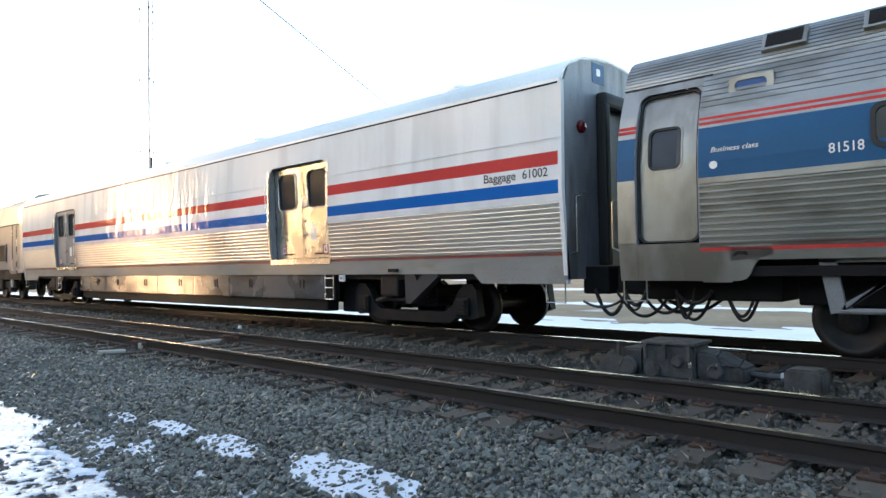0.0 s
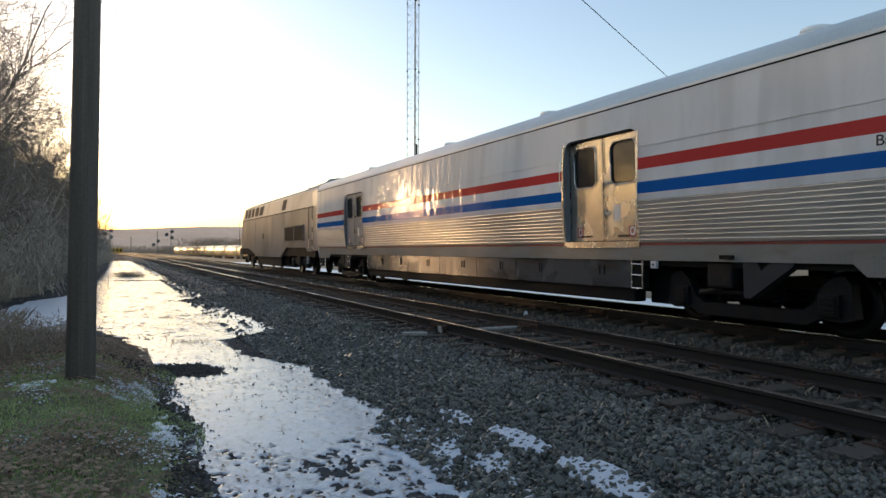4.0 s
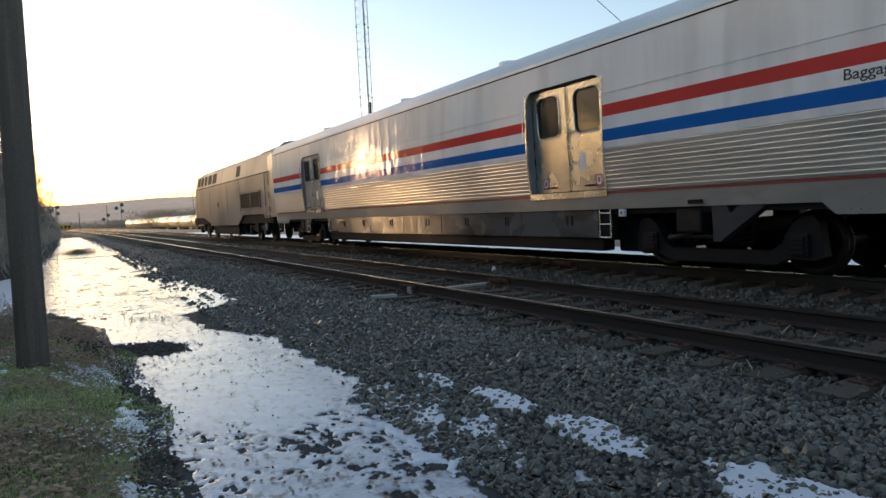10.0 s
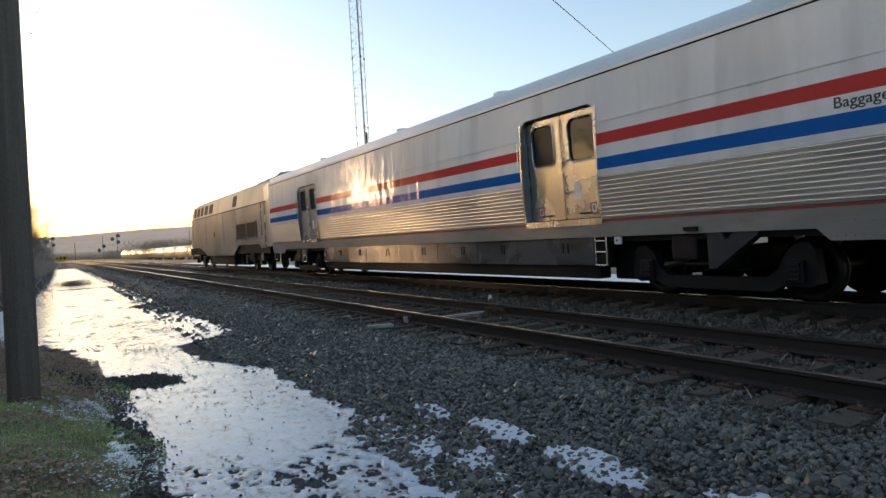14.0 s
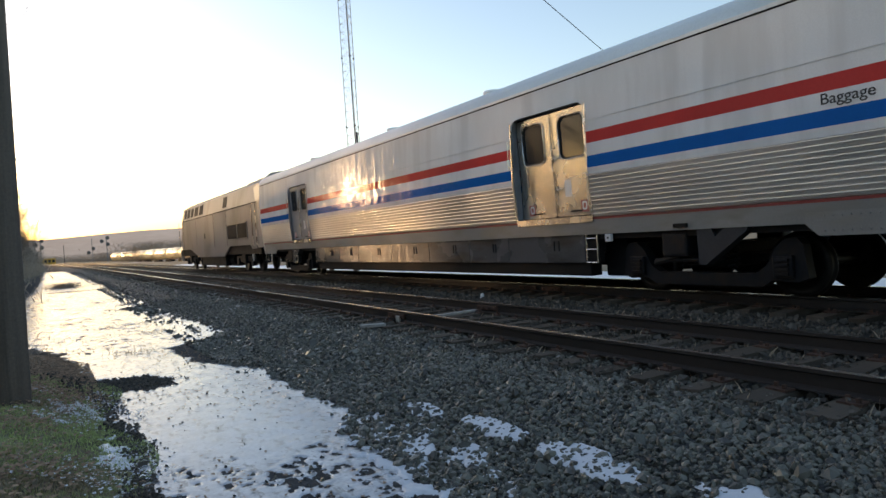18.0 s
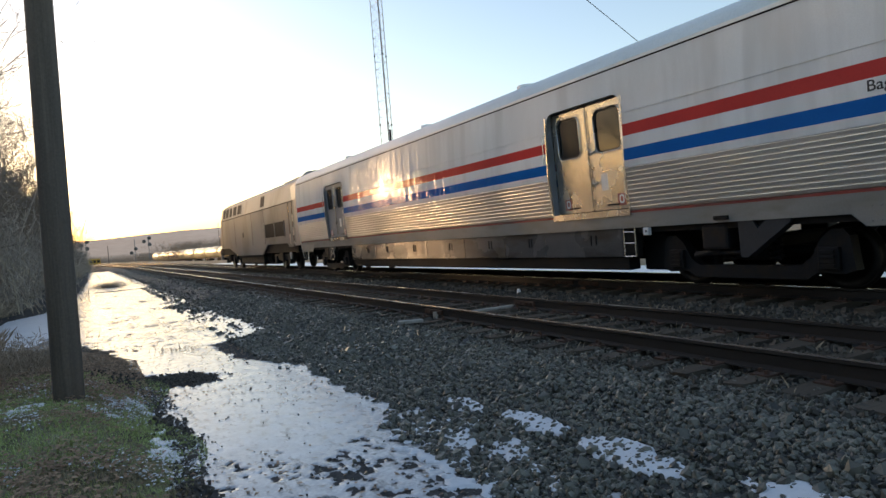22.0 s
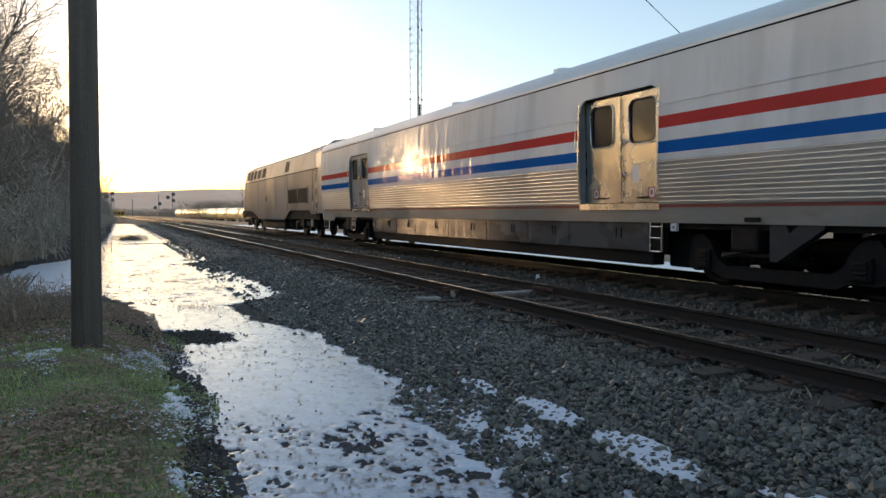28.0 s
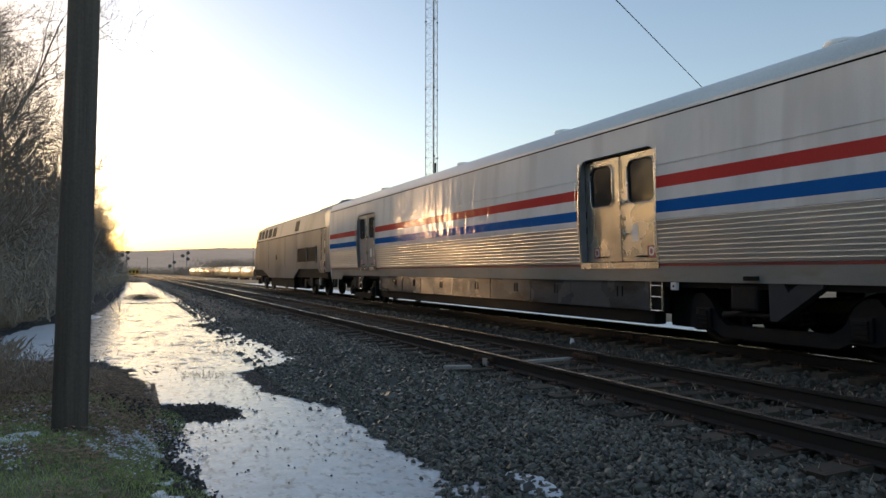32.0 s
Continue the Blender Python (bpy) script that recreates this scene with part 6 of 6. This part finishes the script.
plank.matrix_basis = pose(1.05, 10.57, -0.16, 0, 0, 2)
clamp(near_track, 1, 10.2, "bolted rail joint")
clamp(far_track, -1, 1.9, "bolted rail joint")
# two brown bars added where sun under the train tints the rail orange
clamp(far_track, -1, 11.6, "brown bolted bar standing for sunlit orange on the rail")
clamp(far_track, -1, 12.4, "brown bolted bar standing for sunlit orange on the rail")


def stones(name, n, place, size, seed, label, mat=STONE, round_=False):
    """Crushed rock: n sharp-edged lumps in one mesh."""
    rng = np.random.default_rng(seed)
    cube = np.array([[x, y, z] for x in (-1, 1) for y in (-1, 1) for z in (-1, 1)], float)
    quads = np.array([[0, 1, 3, 2], [4, 6, 7, 5], [0, 4, 5, 1], [2, 3, 7, 6], [0, 2, 6, 4], [1, 5, 7, 3]])
    if round_:      # twelve corners for those close to the camera
        g = (1 + 5 ** 0.5) / 2
        cube = np.array([[0, a, b * g] for a in (-1, 1) for b in (-1, 1)] + [[a, b * g, 0] for a in (-1, 1) for b in (-1, 1)] + [[b * g, 0, a] for a in (-1, 1) for b in (-1, 1)]) * 0.62
        quads = np.array([f for f in itertools.combinations(range(12), 3) if all(np.linalg.norm(cube[p] - cube[q]) < 1.3 for p, q in itertools.combinations(f, 2))])
        out = np.einsum("ij,ij->i", np.cross(cube[quads[:, 1]] - cube[quads[:, 0]], cube[quads[:, 2]] - cube[quads[:, 0]]), cube[quads].mean(1)) < 0
        quads[out] = quads[out][:, ::-1]
    corners, sides = cube.shape[0], quads.shape[1]
    pos = place(rng, n)
    n = len(pos)
    s = rng.lognormal(0, 0.32, (n, 1)) * size
    v = cube[None] * rng.uniform(0.50, 1.0, (n, corners, 1 if round_ else 3)) * rng.uniform(0.55, 1.2, (n, 1, 3))
    q = rng.normal(size=(n, 4))
    q /= np.linalg.norm(q, axis=1)[:, None]
    w, x, y, z = q.T
    R = np.stack([np.stack([1 - 2 * (y * y + z * z), 2 * (x * y - w * z), 2 * (x * z + w * y)], -1), np.stack([2 * (x * y + w * z), 1 - 2 * (x * x + z * z), 2 * (y * z - w * x)], -1),
                  np.stack([2 * (x * z - w * y), 2 * (y * z + w * x), 1 - 2 * (x * x + y * y)], -1)], 1)
    v = np.einsum("nij,nkj->nki", R, v) * s[:, None] * 0.62 + pos[:, None]
    f = (np.arange(n)[:, None, None] * corners + quads[None]).reshape(-1, sides)
    me = bpy.data.meshes.new(name)
    me.vertices.add(n * corners)
    me.vertices.foreach_set("co", v.reshape(-1).astype(np.float32))
    me.loops.add(len(f) * sides)
    me.loops.foreach_set("vertex_index", f.reshape(-1).astype(np.int32))
    me.polygons.add(len(f))
    me.polygons.foreach_set("loop_start", np.arange(0, len(f) * sides, sides, dtype=np.int32))
    me.materials.append(mat)
    me.polygons.foreach_set("use_smooth", np.zeros(len(f), dtype=bool))
    me.update(calc_edges=True)
    return tagged(new(name, me), label, "ballast", kind="stuff")


GX, GY = np.arange(-6, 8, 0.1), np.arange(-6, 60, 0.1)
GZ = np.array([[ground_z(x, y) for y in GY] for x in GX])


def zs_at(x, y):
    return GZ[np.clip(((x + 6) / 0.1).astype(int), 0, len(GX) - 1), np.clip(((y + 6) / 0.1).astype(int), 0, len(GY) - 1)]


def shoulder(rng, n, y0=-4.5, y1=8.0):
    y = rng.uniform(y0, y1, n)
    x = -0.10 - rng.uniform(0, 1, n) ** 0.8 * 2.9
    keep = rng.uniform(0, 1, n) < np.clip(1.4 - y / 20, 0.15, 1)
    # no loose rock where the lane is frozen over
    frozen = np.array([a < -1.9 and ice_mask(a, b) > 0.02 for a, b in zip(x, y)])
    keep &= ~frozen | (rng.uniform(0, 1, n) < 0.008)
    x, y = x[keep], y[keep]
    return np.stack([x, y, zs_at(x, y) + rng.uniform(-0.012, 0.022, len(x))], 1)


def cribs(rng, n):
    y = rng.uniform(-3.5, 30, n)
    x = rng.uniform(-0.7, 6.6, n)
    keep = rng.uniform(0, 1, n) < np.clip(1.2 - y / 28, 0.12, 1)
    x, y = x[keep], y[keep]
    return np.stack([x, y, zs_at(x, y) + rng.uniform(-0.004, 0.030, len(x))], 1)


def further(rng, n):
    y = 20 + rng.uniform(0, 1, n) ** 1.5 * 75
    x = rng.uniform(-2.8, 6.6, n)
    z = np.where(x < -0.6, -0.445 + 0.22 * np.clip((x + 2.9) / 1.75, 0, 1), -0.225)
    return np.stack([x, y, z + rng.uniform(-0.02, 0.015, n)], 1)


def lane(rng, n):
    y = rng.uniform(-5, 14, n)
    x = rng.uniform(-4.7, -2.6, n)
    keep = (rng.uniform(0, 1, n) < np.clip((x + 4.9) / 2.2, 0.1, 1)) & np.array([ice_mask(a, b) < 0.0 for a, b in zip(x, y)])
    x, y = x[keep], y[keep]
    return np.stack([x, y, zs_at(x, y) + rng.uniform(-0.008, 0.008, len(x))], 1)


stones("ballast", 55000, shoulder, 0.038, 1, "dark crushed grey rock on the track's shoulder", STONE, True)
stones("ballast", 62000, lambda r, n: shoulder(r, n, 8.0, 24.0), 0.034, 21, "dark crushed grey rock on the track's shoulder")
stones("ballast", 46000, cribs, 0.038, 2, "brown oily rock between ties and tracks, train's shade in its colour", SHADED_OILY)
stones("ballast", 2400, lambda r, n: np.stack([r.uniform(-0.95, 2.3, n), r.uniform(-3, 12, n), r.uniform(-0.20, -0.165, n)], 1), 0.026, 22, "small dark rock strewn over the ties", SHADED_OILY)
stones("ballast", 18000, further, 0.05, 12, "dark crushed rock running on along the track")
stones("loose_gravel", 9000, lane, 0.016, 3, "small loose cinders on the lane")


def blades(name, n, place, height, width, seed, mat, label, category, flat=False):
    rng = np.random.default_rng(seed)
    p = place(rng, n)
    n = len(p)
    a = rng.uniform(0, 2 * np.pi, n)
    d = np.stack([np.cos(a), np.sin(a), np.zeros(n)], 1)
    e = np.stack([-np.sin(a), np.cos(a), np.zeros(n)], 1)
    h = height * rng.uniform(0.5, 1.3, n)[:, None]
    w = width * rng.uniform(0.6, 1.3, n)[:, None]
    if flat:
        up = np.array([0, 0, 1.0])
        tilt = rng.uniform(-0.5, 0.5, n)[:, None]
        v = np.stack([p - d * h, p + e * w + up * 0.3 * w, p + d * h + up * tilt * h, p - e * w + up * 0.5 * w], 1)
        f = np.arange(n)[:, None, None] * 4 + np.array([[0, 1, 3], [1, 2, 3]])[None]
        faces = f.reshape(-1, 3)
    else:
        lean = rng.uniform(0.15, 0.9, n)[:, None] * h
        up = np.array([0, 0, 1.0])
        v = np.stack([p - e * w, p + e * w, p + d * lean * 0.4 + up * h * 0.6, p + d * lean + up * h], 1)
        f = np.arange(n)[:, None, None] * 4 + np.array([[0, 1, 2], [2, 1, 3], [0, 2, 3]])[None]
        faces = f.reshape(-1, 3)
    return tagged(new(name, mesh(name, v.reshape(-1, 3), faces.tolist(), mat)), label, category, kind="stuff")


def turf_spots(rng, n):
    y = -3.0 + rng.uniform(0, 1, n) ** 0.85 * 13.6
    x = -4.55 - rng.uniform(0, 1, n) ** 1.2 * 4.2 + 0.15 * np.sin(y * 2.1)
    return np.stack([x, y, np.array([ground_z(a, b) for a, b in zip(x, y)])], 1)


def leaf_spots(rng, n):
    c = rng.uniform((-7.6, 2.0), (-4.6, 10.5), (34, 2))
    k = rng.integers(0, 34, n)
    x, y = c[k, 0] + rng.normal(0, 0.22, n), c[k, 1] + rng.normal(0, 0.34, n)
    keep = (x < -4.25) & (x > -9) & (y > 1.5)
    x, y = x[keep], y[keep]
    return np.stack([x, y, np.array([ground_z(a, b) for a, b in zip(x, y)]) + rng.uniform(0.025, 0.06, len(x))], 1)


def litter_spots(rng, n):
    y = rng.uniform(9.4, 14.6, n)
    x = -4.62 - rng.uniform(0, 1, n) ** 1.2 * 4.2 - 0.5 * np.clip(y - 12.5, 0, 2)
    return np.stack([x, y, np.array([ground_z(a, b) for a, b in zip(x, y)]) + rng.uniform(0.005, 0.03, n)], 1)


def frost_spots(rng, n):
    c = np.concatenate([rng.uniform((-5.0, 3.0), (-4.4, 9.6), (16, 2)), rng.uniform((-6.4, 7.6), (-4.6, 10.0), (14, 2)), rng.uniform((-7.0, 2.5), (-5.0, 8.0), (8, 2))])
    k = rng.integers(0, len(c), n)
    x, y = c[k, 0] + rng.normal(0, 0.10, n), c[k, 1] + rng.normal(0, 0.16, n)
    return np.stack([x, y, np.array([ground_z(a, b) for a, b in zip(x, y)]) + rng.uniform(0.02, 0.04, n)], 1)


blades("grass", 92000, turf_spots, 0.030, 0.005, 4, BLADE, "short winter grass under a wooden pole", "grass")
blades("fallen_leaves", 11000, leaf_spots, 0.029, 0.016, 5, LEAF, "curled brown leaves on the turf", "leaves", True)
blades("leaf_litter", 17000, litter_spots, 0.028, 0.016, 6, LEAF, "dark leaf litter at the lane's edge", "leaves", True)
blades("snow_crumbs", 2000, frost_spots, 0.017, 0.011, 7, SNOW, "scattered crumbs of snow in the grass", "snow", True)
blades("weeds", 1600, lambda r, n: np.stack([r.uniform(-9.5, -6.6, n), r.uniform(10.5, 15.5, n), np.full(n, -0.15)], 1), 0.26, 0.005, 8, WEED, "dry upright weeds before the thicket", "weeds")


blades("track_weeds", 500, lambda r, n: np.stack([r.choice([-0.35, 0.2, 1.2, 1.9, 2.6], n) + r.normal(0, 0.12, n), np.repeat(r.uniform(-1, 12, n // 10), 10) + r.normal(0, 0.05, n), np.full(n, -0.24)], 1), 0.10, 0.003, 10, STRAW, "thin dry weeds between rails and ties", "weeds")


def lane_crumbs(rng, n):
    c = rng.uniform((-4.7, 2.0), (-2.4, 20), (90, 2))
    k = rng.integers(0, 90, n)
    x, y = c[k, 0] + rng.normal(0, 0.22, n), c[k, 1] + rng.normal(0, 0.3, n)
    return np.stack([x, y, zs_at(x, y) + 0.012], 1)


blades("lane_leaves", 1500, lane_crumbs, 0.026, 0.013, 9, LEAF, "dark leaves and clods frozen on the ice", "leaves", True)

stones("frozen_clods", 240, lambda r, n: lane_crumbs(r, n) - np.array([0, 0, 0.004]), 0.014, 15, "dark cinders and clods frozen into the ice", DIRT)


def clod_edge(rng, n):
    """Broken clods where the turf drops to the ice, and on the bare patches of the lane."""
    y = rng.uniform(4.2, 9.6, n)
    x = np.array([along(ICE_LEFT, b) for b in y]) - 0.05 + rng.normal(0, 0.07, n)
    c = np.array([b[:2] for b in BARE_SPOTS])[rng.choice(3, n, p=(0.5, 0.3, 0.2))]
    r = np.array([(0.34, 0.42)]) * rng.normal(0, 1, (n, 2))
    pick = rng.uniform(0, 1, n) < 0.5
    x, y = np.where(pick, x, c[:, 0] + r[:, 0]), np.where(pick, y, c[:, 1] + r[:, 1])
    keep = pick | np.array([ice_mask(a, b) < 0.08 for a, b in zip(x, y)])
    x, y = x[keep], y[keep]
    return np.stack([x, y, zs_at(x, y) + rng.uniform(0.0, 0.02, len(x))], 1)


stones("earth_clods", 3000, clod_edge, 0.019, 33, "frozen dark clods along the edge of the turf", EARTH)
blades("lane_weeds", 300, lambda r, n: np.concatenate([np.stack([cx + r.normal(0, 0.16, n // 6), cy + r.normal(0, 0.2, n // 6), np.full(n // 6, -0.44)], 1) for cx, cy in ((-4.06, 13.26), (-3.77, 13.13), (-3.2, 16.0), (-2.9, 23.0), (-4.6, 20.4), (-3.9, 18.2))]), 0.055, 0.004, 34, WEED, "thin dead weeds frozen into the lane", "weeds")

# ---- what moves: the train eases to a stand, waits, and draws away ----
SHIFT = ((0.0, 0.129), (0.5, 0.105), (1.0, 0.092), (1.5, 0.090), (2.0, 0.090), (2.5, 0.078), (3.0, 0.057), (3.5, 0.037), (5.5, 0.010), (6.0, 0.0), (15.0, 0.0), (27.5, 0.0), (28.0, 0.0), (28.5, 0.009),
         (29.0, 0.023), (29.5, 0.055), (30.0, 0.153), (30.5, 0.295), (31.0, 0.524), (31.5, 0.813), (32.0, 1.147))


def motions():
    for car, y in ((bag, Y_BAG), (pas, Y_COACH), (loc, Y_LOCO)):
        walk(car, [(t, pose(FAR, y + d, RISE)) for t, d in SHIFT])
    for ob, m, r, s in WHEELS:
        walk(ob, [(t, Matrix.Translation((m.translation.x, m.translation.y, m.translation.z)) @ Matrix.Rotation(-d / r, 4, "X") @ m.to_3x3().to_4x4()) for t, d in SHIFT])


motions()
